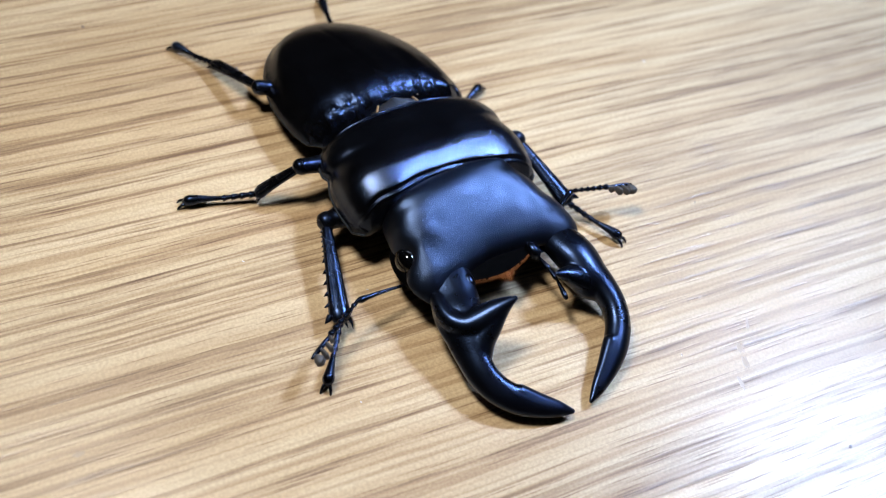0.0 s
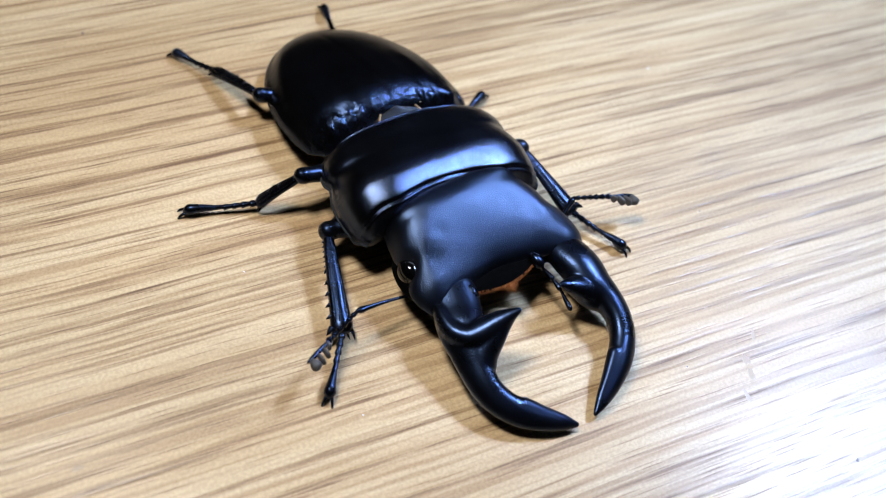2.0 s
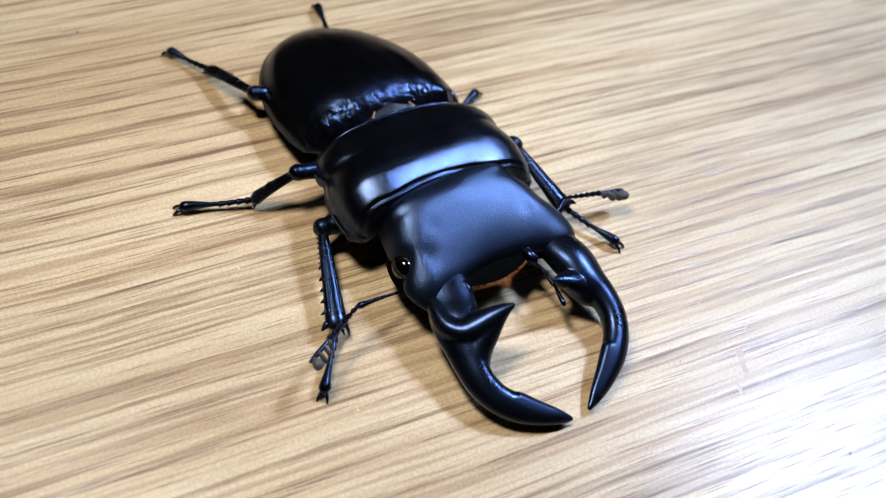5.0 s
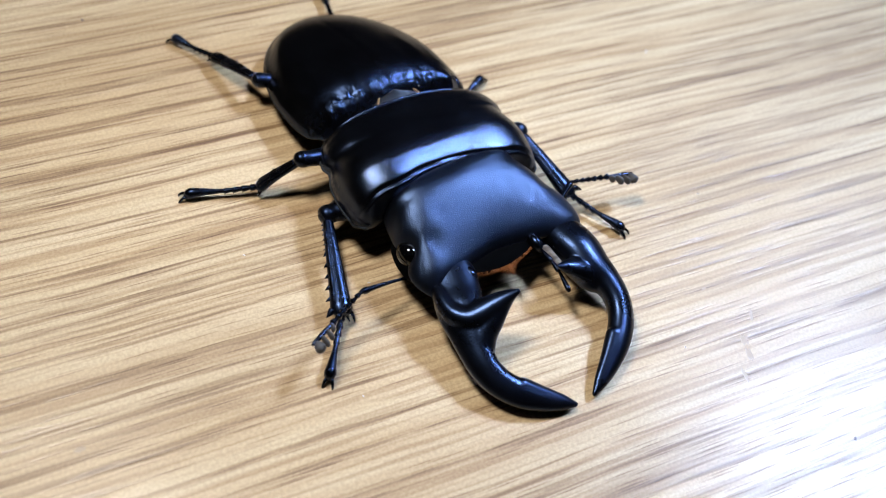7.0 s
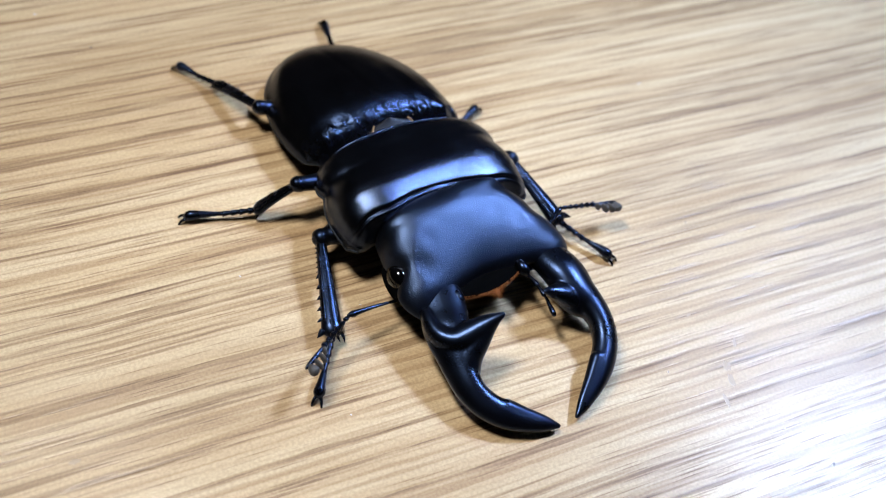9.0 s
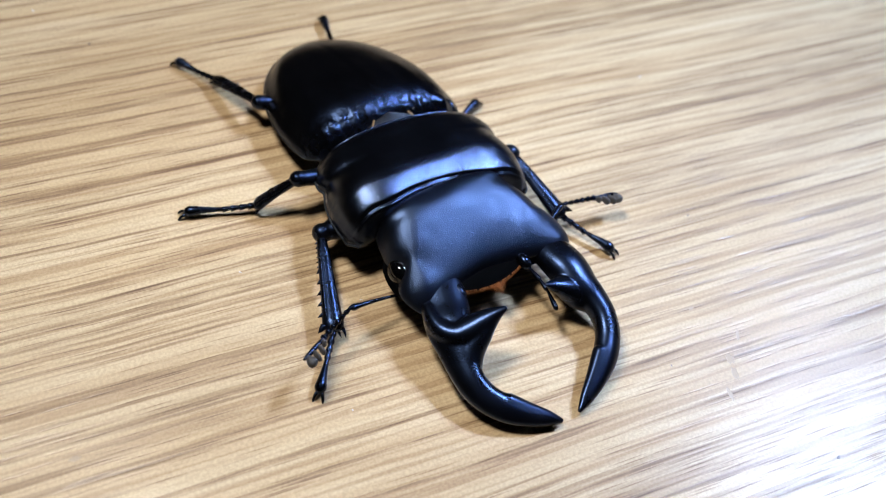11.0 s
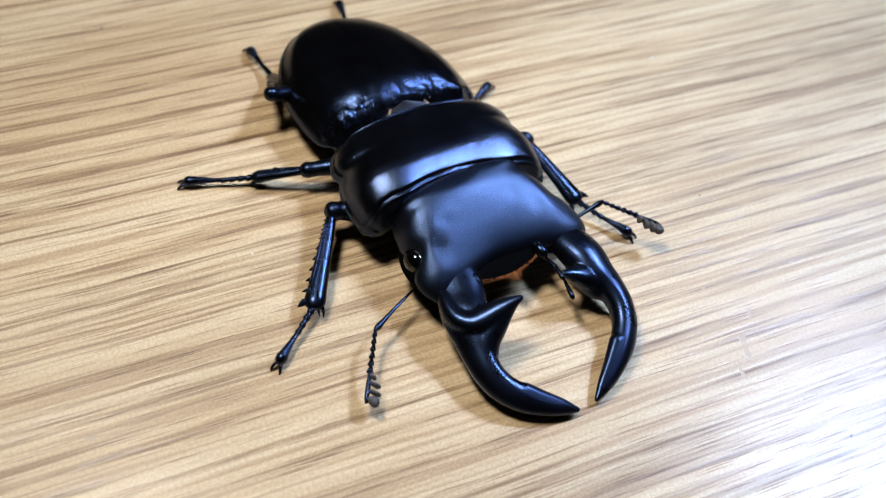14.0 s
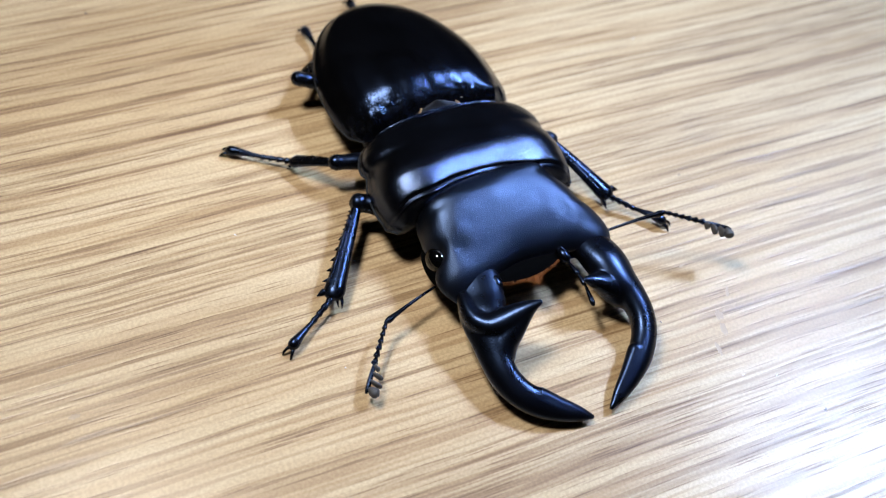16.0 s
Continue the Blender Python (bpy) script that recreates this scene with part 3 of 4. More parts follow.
def make_jaws(head):
    def bent(rows, s):
        """Rows of one jaw on its side; the pair stands a little askew."""
        return [(u, x, s * y + 0.9 * math.sin(math.pi * x / 40) - 1.2 * (x / 40) ** 4, z, a, b) for u, x, y, z, a, b in rows]

    for s in (1, -1):
        bm = bmesh.new()
        path = [(0, 8.5, 10.2, 7.2, 3.2, 2.2), (1, 12.0, 10.4, 7.1, 4.1, 2.1), (2, 15.0, 11.3, 6.8, 4.0, 2.3), (3, 18.0, 12.5, 6.4, 3.9, 2.9),
                (4, 21.4, 13.1, 5.8, 3.6, 2.9), (5, 24.7, 14.0, 5.1, 2.75, 2.5), (6, 28.4, 14.1, 4.3, 2.35, 2.3), (7, 31.8, 12.9, 3.6, 2.25, 2.1),
                (8, 34.8, 10.4, 2.9, 2.2, 2.0), (9, 37.2, 7.4, 2.3, 1.75, 1.55), (10, 39.1, 4.3, 1.8, 1.15, 1.05), (11, 40.5, 1.6, 1.4, 0.35, 0.4)]
        if s > 0:
            path = [(u, x, y + 2.2 * bell(x, 11.5, 5.5), z - 1.1 * bell(x, 10, 4.5), a - 0.6 * bell(x, 11.5, 3), b + 0.5 * bell(x, 13.5, 4)) for u, x, y, z, a, b in path]
        tube(bm, bent(path, s), 88, 26, skew=0.35 * s if s < 0 else 0.1)
        if s < 0:
            tooth = [(0, 12.5, 13.4, 7.2, 0.9, 0.9), (1, 15.6, 14.4, 7.3, 1.4, 1.5), (2, 18.6, 14.4, 7.1, 1.9, 2.0), (3, 20.8, 12.8, 7.3, 2.3, 2.2), (4, 21.4, 10.6, 8.3, 2.4, 2.0),
                     (5, 21.7, 8.6, 9.5, 2.0, 1.6), (6, 22.1, 6.6, 10.7, 1.35, 1.1), (7, 22.6, 4.5, 12.0, 0.4, 0.35)]
            web = [(0, 26.2, 13.2, 4.8, 2.2, 2.2), (1, 24.2, 11.8, 6.2, 2.3, 2.2), (2, 23.2, 9.6, 8.0, 2.0, 1.8), (3, 22.6, 7.4, 9.7, 1.3, 1.2), (4, 22.5, 5.8, 11.0, 0.7, 0.7)]
        else:
            tooth = [(0, 23.4, 13.8, 4.3, 2.4, 2.0), (1, 22.6, 12.0, 5.4, 2.8, 2.3), (2, 21.7, 10.0, 6.8, 2.4, 1.9), (3, 21.0, 7.9, 8.0, 1.5, 1.2), (4, 20.4, 5.7, 9.0, 0.35, 0.3)]
            web = [(0, 24.4, 13.4, 4.4, 2.4, 2.0), (1, 23.4, 11.4, 5.0, 2.2, 1.8), (2, 22.3, 9.4, 6.2, 1.4, 1.2), (3, 21.5, 7.6, 7.4, 0.6, 0.6)]
        tube(bm, bent(tooth, s), 44, 20)
        tube(bm, bent(web, s), 20, 16)
        if s < 0:
            ball(bm, (22.6, -11.6, 6.0), (2.6, 2.2, 2.2), 18)
        # the tip carries a blade that begins with a step
        notch = [(0, 33.3, 10.3, 4.0, 0.7, 0.7), (0.3, 33.6, 10.0, 3.95, 1.3, 1.2), (1, 34.4, 9.1, 3.7, 1.35, 1.2), (2, 36.4, 6.8, 3.0, 1.15, 1.0), (3, 38.6, 3.9, 2.2, 0.8, 0.7), (4, 40.2, 1.8, 1.5, 0.3, 0.3)]
        tube(bm, bent(notch, s), 36, 14)
        knuckle = [(0, 9.0, 8.4, 7.6, 2.2, 1.4), (1, 12.0, 8.1, 7.8, 2.0, 1.4), (2, 14.2, 8.6, 7.4, 1.4, 1.2)]
        if s < 0:
            tube(bm, bent(knuckle, s), 16, 16)
        me = melted("mandible", bm, M_HORN, 0.16, 26)
        part("mandible", me, M_HORN, head, "long curved black jaw with an inner tooth and a notched tip")


# ---- legs ----
def segment(name, keys, mat, steps=24, sides=14, label="", extra=None, fuse=0.0):
    """A leg piece built along +x from its joint."""
    bm = bmesh.new()
    tube(bm, keys, steps, sides)
    if extra:
        extra(bm)
    return part(name, melted(name, bm, mat, fuse, 3) if fuse else bm, mat, beetle, label)


def spike(bm, a, b, r, bend=(0, 0, 0)):
    m = [(p + q) / 2 + c for p, q, c in zip(a, b, bend)]
    tube(bm, [(0, *a, r, r), (1, *m, r * 0.65, r * 0.65), (2, *b, 0.04, 0.04)], 6, 7, up=(0.3, 0.2, 1))


def make_leg(pair, s, femur_mm, tibia_mm, tarsus_mm):
    f = femur_mm
    fat, deep = (1.15, 1.5) if pair == "front" else (0.95, 0.95)
    femur = segment("femur", [(0, -1, 0, 0, 1.5, 1.4), (1, f * 0.25, 0, 0, 1.8 * deep, 1.6 * fat), (2, f * 0.6, 0, 0.1, 1.8 * deep, 1.6 * fat), (3, f * 0.85, 0, 0, 1.5 * fat, 1.45 * fat), (4, f - 0.1, 0, 0, 1.6 * fat, 1.55 * fat), (5, f + 0.9, 0, 0, 1.3 * fat, 1.25 * fat), (6, f + 1.5, 0, 0, 0.4, 0.4)],
                    M_LEG, 34, 18, "thick black thigh with a rounded knee")
    t = tibia_mm
    wide = 1.0 if pair == "front" else 0.86

    def teeth(bm):
        rng = random.Random(7)
        if pair == "front":
            small = 1.0 if s < 0 else 0.55
            for i in range(6):
                x = t * (0.10 + 0.05 * i)
                spike(bm, (x, s * 0.9, 0), (x + 0.25, s * (1.25 + 0.05 * i), 0.05), 0.22)
            for i in range(5):
                x = t * (0.40 + 0.112 * i)
                y = s * (1.15 + 0.10 * i)
                spike(bm, (x - 0.1, y * 0.8, 0), (x + 0.55, y + s * (0.5 + 0.1 * i) * small, 0.05), 0.48)
            spike(bm, (t - 0.6, s * 1.6, 0), (t + 0.6, s * 2.7, 0), 0.7)
            spike(bm, (t - 0.5, -s * 1.2, 0), (t + 1.6, -s * 1.9, -0.8), 0.4, (0, -s * 0.2, 0))
            spike(bm, (t - 0.5, -s * 0.5, -0.4), (t + 1.2, -s * 1.2, -1.3), 0.4)
        else:
            spike(bm, (t * 0.55, s * 0.8, 0), (t * 0.66, s * 1.9, 0.2), 0.35)
            for y in (-1.2, -0.3, 0.7, 1.2):
                spike(bm, (t - 0.4, y * 0.7, -0.2), (t + 1.1 + rng.uniform(-0.3, 0.2), y * 1.25, -0.5), 0.3)

    slim = 1.0 if pair == "front" else 0.82
    tibia = segment("tibia", [(0, -0.6, 0, 0, 0.7, 0.8), (1, t * 0.12, 0, 0, 1.0 * wide, 0.9 * wide), (2, t * 0.5, 0, 0.15, 1.35 * wide, 0.85 * wide), (3, t * 0.82, 0, 0, 1.68 * wide * slim, 1.1 * wide), (4, t * 0.95, 0, 0, 1.85 * wide * slim, 1.1 * wide), (5, t + 0.3, 0, 0, 1.3 * wide * slim, 0.8 * wide), (6, t + 0.7, 0, 0, 0.4, 0.3)],
                    M_LEG, 30, 14, "grooved black shin with small spines", teeth)
    # ridges along the shin
    for y in (-0.62, -0.2, 0.2, 0.62):
        bm = bmesh.new()
        h = 0.92 - 0.35 * y * y
        tube(bm, [(0, t * 0.12, y * 0.9 * wide, (h - 0.12) * wide, 0.10, 0.10), (1, t * 0.5, y * 1.35 * wide, (h + 0.02) * wide, 0.13, 0.13), (2, t * 0.93, y * 1.75 * wide * slim, (h + 0.10) * wide, 0.13, 0.13)], 14, 8)
        part("ridge", bm, M_LEG, tibia)
    L = tarsus_mm
    q = L * 0.42 / 4
    x = q * 4
    bm = bmesh.new()
    tube(bm, [(0, x - 0.2, 0, 0, 0.38, 0.38), (1, x + L * 0.12, 0, 0.2, 0.5, 0.5), (2, x + L * 0.28, 0, 0.5, 0.75, 0.75), (3, x + L * 0.40, 0, 0.45, 1.0, 0.98), (4, x + L * 0.47, 0, 0.1, 0.45, 0.45)], 22, 14)
    tarsus = part("tarsus", bm, M_LEG, beetle, "thin beaded black foot")
    for i in range(4):
        r, x0 = 0.66 - 0.03 * i, q * i
        bm = bmesh.new()
        tube(bm, [(0, x0 - 0.1, 0, 0, 0.38, 0.38), (1, x0 + q * 0.45, 0, 0, r * 0.82, r * 0.78), (2, x0 + q * 0.85, 0, -0.05, r, r * 0.9), (3, x0 + q * 1.12, 0, -0.05, 0.4, 0.4)], 10, 12)
        spike(bm, (x0 + q * 0.8, 0.2, -0.35), (x0 + q * 1.05, 0.3, -0.75), 0.12)
        spike(bm, (x0 + q * 0.8, -0.2, -0.35), (x0 + q * 1.05, -0.3, -0.75), 0.12)
        part("foot_bead", bm, M_LEG, tarsus)
    for y in (1, -1):
        bm = bmesh.new()
        e = x + L * 0.44
        tube(bm, [(0, e - 0.3, y * 0.3, 0.1, 0.3, 0.3), (1, e + 0.7, y * 0.62, 0.1, 0.27, 0.27), (2, e + 1.45, y * 0.8, -0.5, 0.2, 0.2), (3, e + 1.6, y * 0.7, -1.3, 0.04, 0.04)], 14, 8)
        part("claw", bm, M_LEG, tarsus, "hooked black claw")
    return femur, tibia, tarsus


def make_antenna(s, scape_mm):
    L = scape_mm
    bm = bmesh.new()
    tube(bm, [(0, -0.8, 0, 0, 0.25, 0.25), (1, L * 0.3, 0, 0.45, 0.24, 0.24), (2, L * 0.62, 0, 0.5, 0.30, 0.30), (3, L * 0.86, 0, 0.2, 0.44, 0.42), (4, L * 0.96, 0, 0, 0.60, 0.56), (5, L + 0.4, 0, 0, 0.2, 0.2)], 26, 10)
    scape = part("antenna_stalk", bm, M_LEG, beetle, "thin bowed black feeler stalk")
    beads = (1.5, 1.2, 1.25, 1.3, 1.3, 1.3)
    x = sum(beads)
    bm = bmesh.new()
    tube(bm, [(0, -0.1, 0, 0, 0.2, 0.2), (1, x * 0.5, 0, 0, 0.22, 0.22), (2, x - 0.2, 0, 0, 0.3, 0.3), (3, x + 2.0, 0, 0, 0.42, 0.42), (4, x + 4.2, 0, 0, 0.40, 0.40), (5, x + 5.2, 0, 0, 0.2, 0.2)], 24, 9)
    flagellum = part("antenna_whip", bm, M_LEG, beetle, "beaded black feeler")
    x0 = 0.0
    for i, q in enumerate(beads):
        r = 0.45 + 0.03 * i
        bm = bmesh.new()
        tube(bm, [(0, x0 - 0.15, 0, 0, 0.18, 0.18), (1, x0 + q * 0.55, 0, 0, r * 0.85, r * 0.85), (2, x0 + q * 0.85, s * 0.05, 0, r, r), (3, x0 + q, 0, 0, 0.2, 0.2)], 8, 9)
        part("antenna_bead", bm, M_LEG, flagellum)
        x0 += q
    for i, (dx, h) in enumerate(((0.2, 1.1), (1.5, 2.0), (2.9, 2.2), (4.3, 2.1))):
        bm = bmesh.new()
        last = i == 3
        tube(bm, [(0, x + dx, -s * 0.1, 0, 0.3, 0.35), (1, x + dx + 0.25, -s * h * 0.4, 0, 0.36 if not last else 0.8, 0.75), (2, x + dx + 0.55, -s * h * 0.8, 0, 0.36 if not last else 0.85, 0.8), (3, x + dx + 0.65, -s * h, 0, 0.2, 0.3)], 12, 12)
        part("club_plate", bm, M_CLUB, flagellum, "grey velvety leaf of the feeler club")
    return scape, flagellum, L


make_elytra()
make_pronotum()
make_body()
make_scutellum()
make_head()


# ---- motion ----
# the beetle's steps: seconds, x and y in mm, turn in degrees
STEPS = ((0, 0, 0, 0), (13.0, 0, 0, 0), (13.5, 0.23, -0.31, -0.28), (14.0, 1.13, -1.58, -0.24), (14.5, 3.79, -2.44, -0.86), (15.0, 4.88, -2.88, -1.01),
         (15.5, 7.05, -3.36, -2.77), (16.0, 9.87, -4.32, -4.02))


def glide(rows, t):
    for a, b in zip(rows, rows[1:]):
        if t <= b[0]:
            s = max(0.0, (t - a[0]) / (b[0] - a[0]))
            return [p + (q - p) * s for p, q in zip(a[1:], b[1:])]
    return list(rows[-1][1:])


def body_pose(t):
    x, y, turn = glide(STEPS, t)
    return pose(x * MM, y * MM, 0, 0, 0, HEADING + turn)


def aim(a, b, up):
    """The pose of a piece built along +x, from a towards b."""
    x = (b - a).normalized()
    y = up.cross(x).normalized()
    m = Matrix((x, y, x.cross(y))).transposed().to_4x4()
    m.translation = a * MM
    return m


REST = Matrix.Rotation(radians(HEADING), 4, "Z")
UP = Vector((0, 0, 1))


def rest(p):
    """A place on the table from one in the resting beetle's own space, mm."""
    return REST @ Vector(p)


# name, side, hip and knee at rest, rows of (seconds, ankle, foot tip and, where it is known, knee) in the resting beetle's space
LEGS = (
    ("front", -1, (-8, -12, 5.5), (-7.6, -21.1, 5.6), (
        (0, (10.2, -26.4, 3.0), (20.9, -34.0, 0.6)), (13, (10.2, -26.4, 3.0), (20.9, -34.0, 0.6)), (13.25, (9.9, -27.4, 3.0), (19.8, -35.1, 0.8)),
        (13.5, (8.8, -28.4, 3.0), (18.3, -36.2, 0.8)), (14, (7.5, -31.1, 3.0), (15.0, -40.9, 0.8)), (14.2, (7.2, -31.4, 3.0), (13.3, -41.9, 0.8)),
        (14.3, (7.2, -31.6, 5.0), (13.1, -42.6, 3.0)), (14.4, (8.2, -30.6, 5.0), (16.2, -38.9, 3.0)), (14.5, (13.6, -26.8, 5.0), (22.1, -33.5, 3.0)),
        (14.6, (14.4, -24.4, 3.0), (23.7, -31.9, 0.8)), (15, (14.2, -25.0, 3.0), (23.2, -33.2, 0.8)), (15.5, (13.3, -26.3, 3.0), (20.3, -36.4, 0.8)),
        (16, (12.1, -26.1, 3.0), (18.5, -37.5, 0.8)))),
    ("mid", -1, (-18.5, -11, 6), (-18.5, -21.0, 8.5), (
        (0, (-20.7, -28.2, 2.0), (-25.0, -42.2, 0.6)), (13, (-20.8, -27.9, 2.0), (-25.3, -42.2, 0.6)), (13.5, (-21.6, -29.5, 2.0), (-25.2, -44.6, 0.8)),
        (14, (-24.1, -29.7, 2.0), (-28.4, -41.4, 0.8)), (14.5, (-21.7, -22.8, 2.0), (-28.2, -34.4, 0.8)), (15, (-21.0, -25.0, 2.0), (-27.0, -37.4, 0.8)),
        (15.2, (-21.0, -25.0, 2.0), (-27.0, -37.0, 0.8)), (15.5, (-19.3, -18.6, 2.5), (-29.5, -26.4, 0.8)), (16, (-19.6, -20.1, 2.0), (-27.2, -29.5, 0.8)))),
    ("hind", -1, (-41, -10.5, 2.8), (-41.9, -19.1, 5.8), (
        (0, (-54.4, -23.3, 2.3), (-64.3, -29.1, 0.6), (-41.9, -19.1, 5.8)), (13.5, (-54.4, -23.3, 2.3), (-64.3, -29.1, 0.8), (-41.9, -19.1, 5.8)),
        (13.8, (-54.1, -21.9, 2.3), (-64.9, -27.4, 0.8), (-41.3, -18.5, 5.8)), (13.9, (-49.9, -22.7, 3.3), (-60.3, -27.7, 2.0), (-37.0, -19.4, 5.8)),
        (14, (-47.3, -16.4, 2.3), (-60.4, -17.9, 0.8), (-36.4, -21.0, 9.1)), (14.2, (-49.5, -15.5, 2.3), (-62.9, -18.4, 0.8), (-37.8, -19.1, 8.5)),
        (14.5, (-50.1, -14.4, 2.3), (-63.2, -18.3, 0.8), (-38.4, -17.8, 8.4)), (14.8, (-51.5, -14.2, 2.3), (-64.3, -18.3, 0.8), (-39.5, -16.8, 8.3)),
        (15, (-50.9, -14.4, 2.3), (-64.0, -19.6, 0.8), (-38.6, -16.4, 8.0)), (15.2, (-48.6, -15.2, 2.3), (-60.4, -19.8, 0.8), (-36.2, -16.9, 7.7)),
        (15.4, (-49.0, -10.4, 2.3), (-61.5, -12.5, 0.8), (-37.3, -14.7, 8.1)), (15.5, (-47.6, -10.8, 2.3), (-61.6, -13.6, 0.8), (-36.1, -14.3, 8.9)),
        (15.7, (-45.8, -11.8, 2.3), (-59.1, -16.0, 0.8), (-33.2, -13.9, 7.3)), (15.8, (-42.1, -5.4, 2.8), (-54.8, -7.1, 1.5), (-32.9, -13.4, 8.6)),
        (16, (-43.1, -3.1, 2.3), (-55.9, -3.6, 0.8), (-34.5, -12.6, 7.3)))),
    ("front", 1, (-7, 12.5, 5.5), (-11.6, 20.2, 6.4), (
        (0, (3.2, 23.2, 3.0), (14.7, 29.8, 0.6)), (13.2, (3.2, 23.2, 3.0), (14.7, 29.8, 0.6)), (14, (4.7, 23.4, 3.0), (14.8, 29.8, 0.8)),
        (14.2, (4.8, 25.8, 3.0), (15.5, 33.2, 0.8)), (14.5, (6.4, 25.6, 3.0), (16.8, 33.5, 0.8)), (15, (8.0, 26.2, 3.0), (17.9, 33.3, 0.8)),
        (15.5, (10.0, 26.9, 3.0), (18.7, 34.4, 0.8)), (16, (11.8, 30.6, 3.0), (21.6, 39.0, 0.8)))),
    ("mid", 1, (-15, 8, 5), (-19, 14.5, 6), (
        (0, (-24, 12.5, 3), (-31.7, 25.7, 0.6)), (13.5, (-24, 12.5, 3), (-31.7, 25.7, 0.6)), (16, (-20, 13.5, 3), (-30.7, 26.7, 0.6)))),
    ("hind", 1, (-38, 6, 4), (-43, 9, 3.5), (
        (0, (-54.0, 2.7, 2.5), (-67.4, 5.2, 0.6)), (13.5, (-54.0, 2.7, 2.5), (-67.4, 5.2, 0.6)), (16, (-50, 6.5, 2.5), (-63.8, 9.2, 0.6)))),
)
# side, base, stalk length, rows of (seconds, elbow, tip) in the beetle's own space
FEELERS = (
    (-1, (9.5, -13, 4.5), 15.0, (
        (0, (10.6, -23.8, 7.4), (18.2, -34.5, 6.7)),
        (0.5, (10.4, -23.7, 7.7), (17.4, -34.8, 9.0)),
        (1, (10.7, -23.7, 7.7), (17.2, -35.1, 8.3)),
        (1.5, (10.4, -23.7, 7.5), (16.5, -35.4, 7.8)),
        (2, (10.1, -23.9, 7.2), (17.1, -35.0, 7.9)),
        (2.5, (10.8, -23.6, 7.6), (18.7, -34.2, 7.8)),
        (3, (11.0, -23.5, 8.1), (18.1, -34.6, 7.7)),
        (3.5, (10.8, -23.6, 7.8), (18.2, -34.5, 7.6)),
        (4, (11.0, -23.5, 8.1), (18.7, -34.3, 7.8)),
        (6.5, (10.9, -23.5, 8.2), (17.9, -34.7, 8.5)),
        (7, (10.7, -23.5, 8.1), (17.8, -34.7, 8.3)),
        (7.5, (10.8, -23.5, 8.2), (18.0, -34.6, 7.7)),
        (8, (10.4, -23.7, 7.7), (17.3, -34.9, 8.1)),
        (8.5, (10.1, -23.7, 7.6), (17.0, -35.0, 8.1)),
        (9, (10.5, -23.7, 7.4), (18.6, -34.2, 7.9)),
        (11.5, (10.2, -23.7, 7.7), (17.5, -34.7, 8.5)),
        (12, (10.0, -23.8, 7.6), (16.2, -35.4, 8.5)),
        (12.5, (10.4, -23.6, 8.0), (16.1, -35.4, 9.3)),
        (13, (10.1, -23.6, 7.9), (16.0, -35.3, 9.4)),
        (13.5, (12.1, -24.6, 8.5), (22.2, -33.1, 7.9)),
        (14, (15.3, -24.1, 5.2), (26.9, -30.0, 3.2)),
        (14.5, (14.3, -24.5, 5.3), (26.0, -30.7, 5.9)),
        (15, (15.5, -23.9, 6.2), (26.7, -30.9, 6.6)),
        (15.5, (14.8, -24.2, 6.3), (25.1, -32.1, 4.3)),
        (16, (13.7, -24.8, 4.8), (25.3, -32.0, 2.5)),
    )),
    (1, (9.5, 13, 4.5), 15.0, (
        (0, (4.0, 22.3, 7.3), (7.1, 35.1, 5.9)),
        (0.5, (3.9, 22.1, 7.9), (6.9, 34.8, 5.7)),
        (1, (3.7, 22.1, 7.7), (6.6, 34.9, 5.9)),
        (1.5, (3.9, 22.2, 7.6), (7.3, 34.7, 5.4)),
        (2, (3.7, 22.1, 7.7), (7.0, 34.6, 5.4)),
        (2.5, (3.7, 22.2, 7.3), (6.2, 34.8, 4.6)),
        (3, (3.5, 22.1, 6.8), (6.4, 34.8, 4.8)),
        (3.5, (3.5, 22.2, 6.9), (6.3, 34.8, 4.5)),
        (4, (3.3, 22.2, 6.2), (5.4, 35.1, 4.8)),
        (6.5, (3.9, 22.3, 7.1), (6.4, 34.9, 3.9)),
        (7, (3.7, 22.1, 7.3), (6.6, 34.9, 6.1)),
        (7.5, (3.8, 22.2, 7.5), (7.5, 34.8, 6.2)),
        (8, (4.1, 22.3, 7.7), (7.0, 34.9, 4.9)),
        (8.5, (3.5, 22.2, 7.0), (6.2, 35.0, 5.2)),
        (9, (3.7, 22.1, 7.7), (5.7, 34.8, 5.1)),
        (11.5, (3.6, 22.3, 6.6), (4.9, 35.2, 4.7)),
        (12, (3.6, 22.3, 6.6), (6.2, 34.9, 3.9)),
        (12.5, (3.6, 22.2, 6.8), (7.3, 34.5, 3.7)),
        (13, (3.7, 22.3, 6.7), (6.5, 34.8, 3.6)),
        (13.5, (5.6, 23.1, 7.4), (10.8, 34.0, 2.3)),
        (14, (9.4, 22.9, 10.3), (16.1, 33.0, 5.3)),
        (14.5, (11.9, 25.6, 10.4), (19.7, 36.0, 8.0)),
        (15, (13.5, 25.8, 9.8), (21.4, 34.2, 3.3)),
        (15.5, (13.9, 26.1, 9.4), (21.9, 35.1, 3.9)),
        (16, (12.6, 28.4, 10.9), (19.6, 39.4, 8.6)),
    )),
)
TIMES = [0.0, 4.0, 8.0, 12.0] + [13.0 + 0.1 * k for k in range(31)]


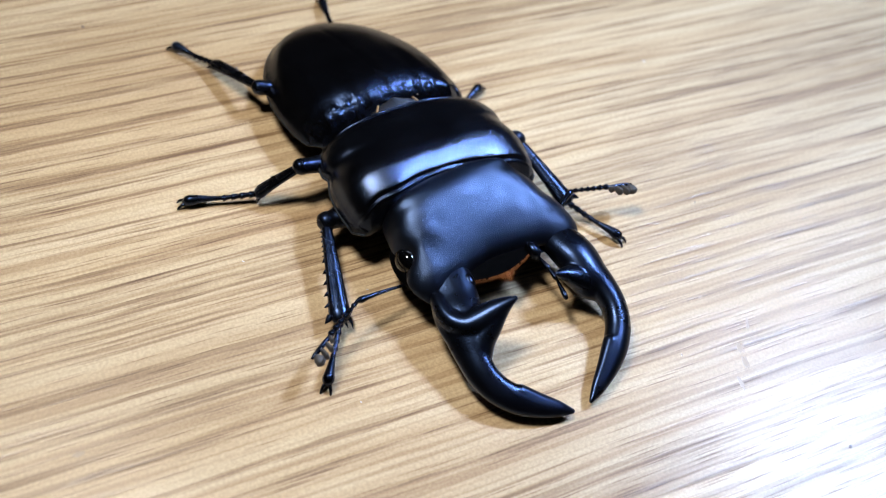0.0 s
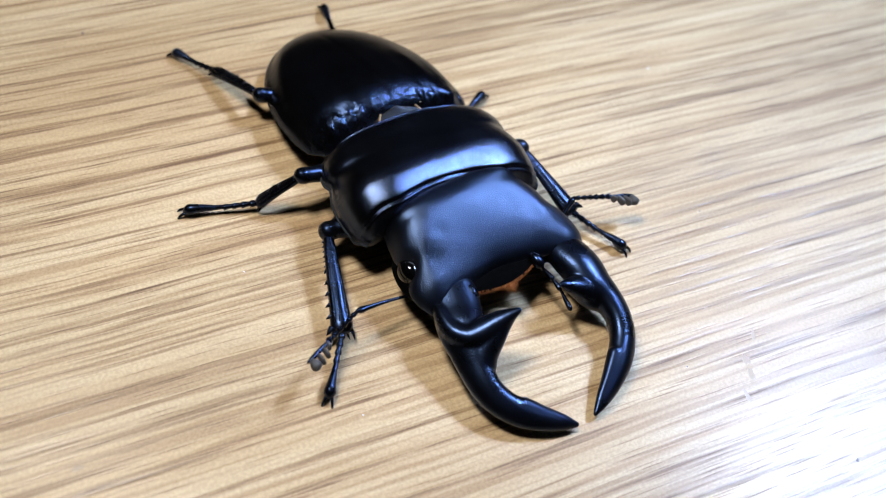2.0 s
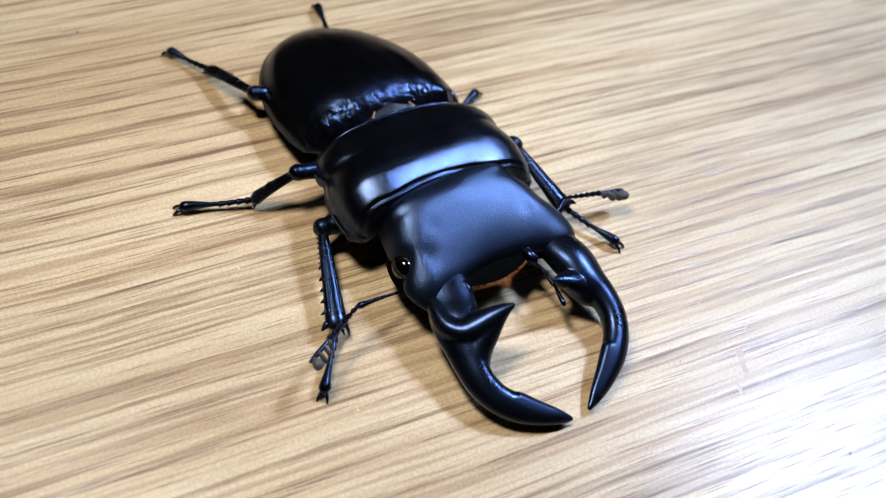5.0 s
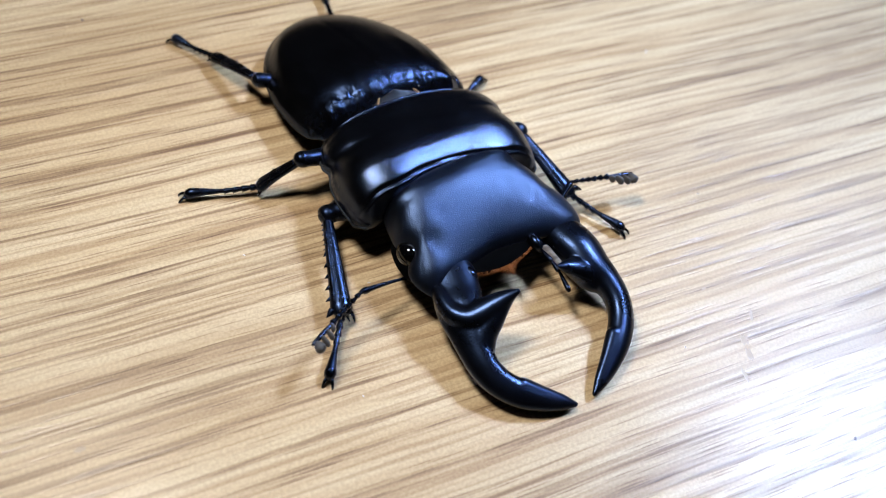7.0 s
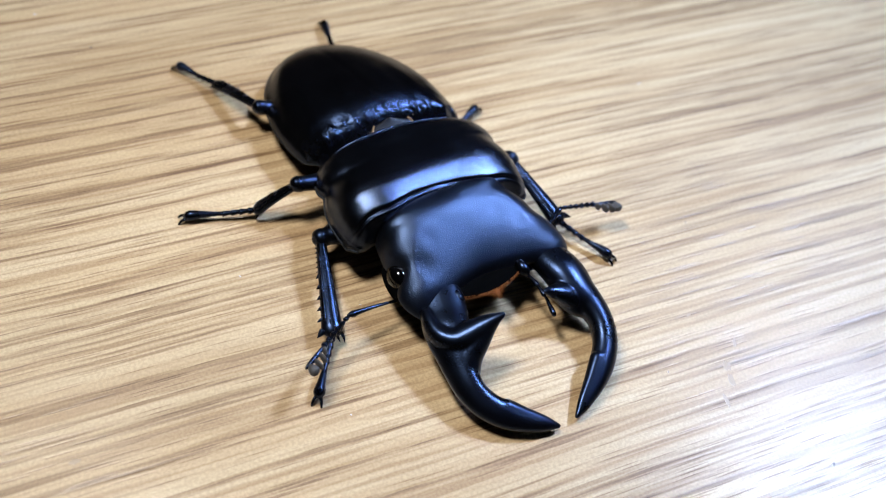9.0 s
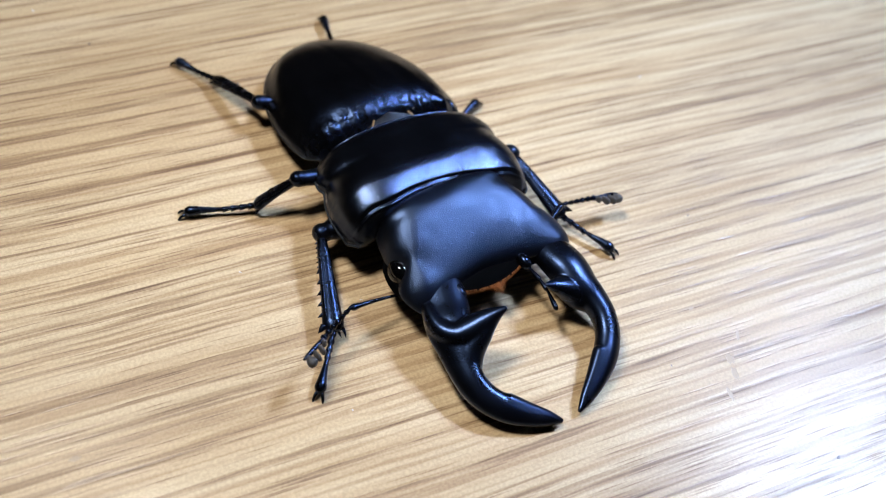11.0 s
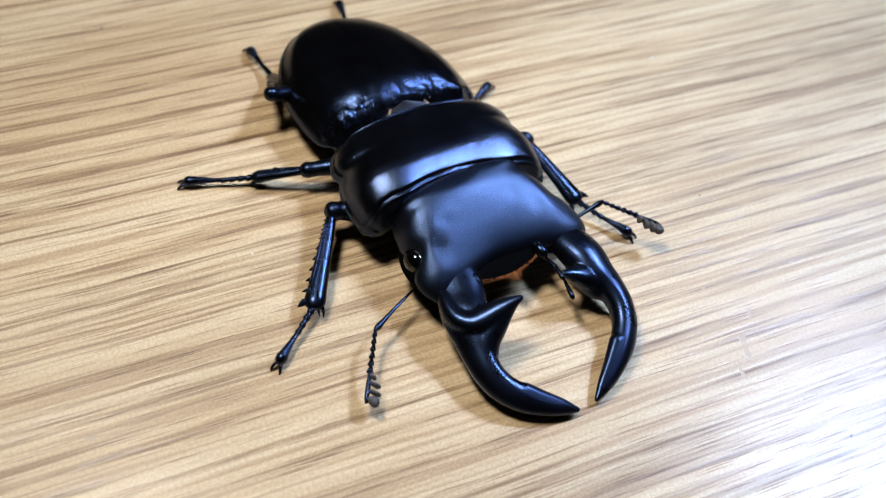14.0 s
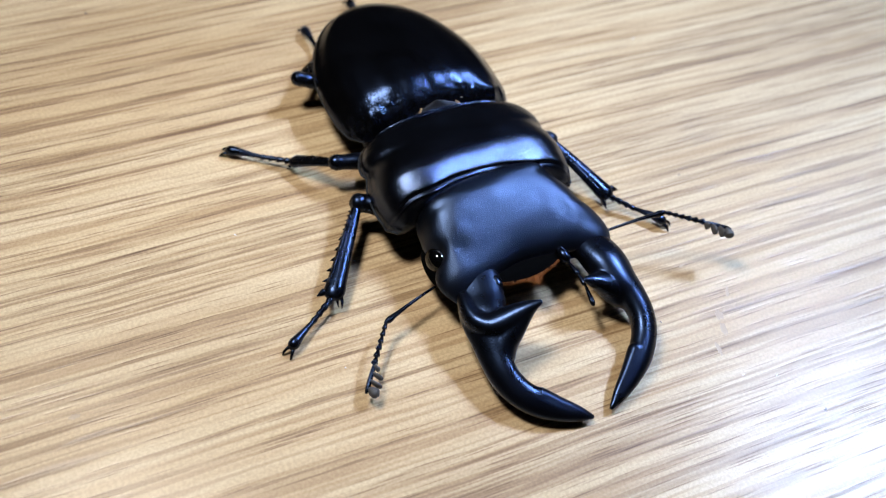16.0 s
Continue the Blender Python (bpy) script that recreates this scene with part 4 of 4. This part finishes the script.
def leg_poses(hip, bend, lengths, rows, t):
    flat = [(r[0], *(c for p in r[1:] for c in rest(p))) for r in rows]
    v = glide(flat, t)
    back = body_pose(t).inverted()
    ankle = (back @ (Vector(v[:3]) * MM)) / MM
    tip = (back @ (Vector(v[3:6]) * MM)) / MM
    hip = Vector(hip)
    a, b, _ = lengths
    if len(v) > 6:      # the thigh's root slides inside the body
        knee = (back @ (Vector(v[6:]) * MM)) / MM
        foot = knee + (ankle - knee).normalized() * b
        return aim(knee - (knee - hip).normalized() * a, knee, UP), aim(knee, foot, UP), aim(foot, tip, UP)
    d = ankle - hip
    far = min(max(d.length, abs(a - b) + 0.3), a + b - 0.1)
    ankle = hip + d.normalized() * far
    along = (a * a - b * b + far * far) / (2 * far)
    lift = math.sqrt(max(a * a - along * along, 0))
    pole = Vector(bend) - hip
    n = d.normalized()
    pole = (pole - n * pole.dot(n)).normalized()
    knee = hip + n * along + pole * lift
    return aim(hip, knee, UP), aim(knee, ankle, UP), aim(ankle, tip, UP)


def feeler_poses(base, length, rows, t):
    v = glide([(r[0], *r[1], *r[2]) for r in rows], t)
    base, elbow, tip = Vector(base), Vector(v[:3]), Vector(v[3:])
    tip += UP.cross(tip - elbow).normalized() * math.copysign(1.0, base.y)      # the club hangs to one side
    root = elbow - (elbow - base).normalized() * length      # the stalk's root lies inside the head
    return aim(root, elbow, UP), aim(elbow, tip, UP)


# the hind body lifts as the beetle sets off: seconds, degrees up, degrees to its left
HIND = ((0, 0, 0), (13.3, 0, 0), (14.0, 4.5, 0.3), (14.5, 8.5, 0.3), (16.0, 9.5, 0.3))
WAIST = Vector((-22, 0, 9)) * MM


def hind_pose(t):
    up, turn = glide(HIND, t)
    return Matrix.Translation(WAIST) @ pose(0, 0, 0, 0, up, -turn) @ Matrix.Translation(-WAIST)


def motions():
    for ob in HIND_PARTS:
        walk(ob, [(t, hind_pose(t)) for t in TIMES])
    walk(beetle, [(t, body_pose(t)) for t in TIMES])
    for pair, side, hip, knee, rows in LEGS:
        joints = [Vector(p) for p in (hip, knee, *rows[0][1:3])]
        lengths = [(b - a).length for a, b in zip(joints, joints[1:])]
        pieces = make_leg(pair, side, *lengths)
        poses = [(t, leg_poses(hip, knee, lengths, rows, t)) for t in TIMES]
        for k, ob in enumerate(pieces):
            walk(ob, [(t, p[k]) for t, p in poses])
    for side, base, length, rows in FEELERS:
        stalk, whip, _ = make_antenna(side, length)
        poses = [(t, feeler_poses(base, length, rows, t)) for t in sorted({*(r[0] for r in rows)})]
        for k, ob in enumerate((stalk, whip)):
            walk(ob, [(t, p[k]) for t, p in poses])


motions()
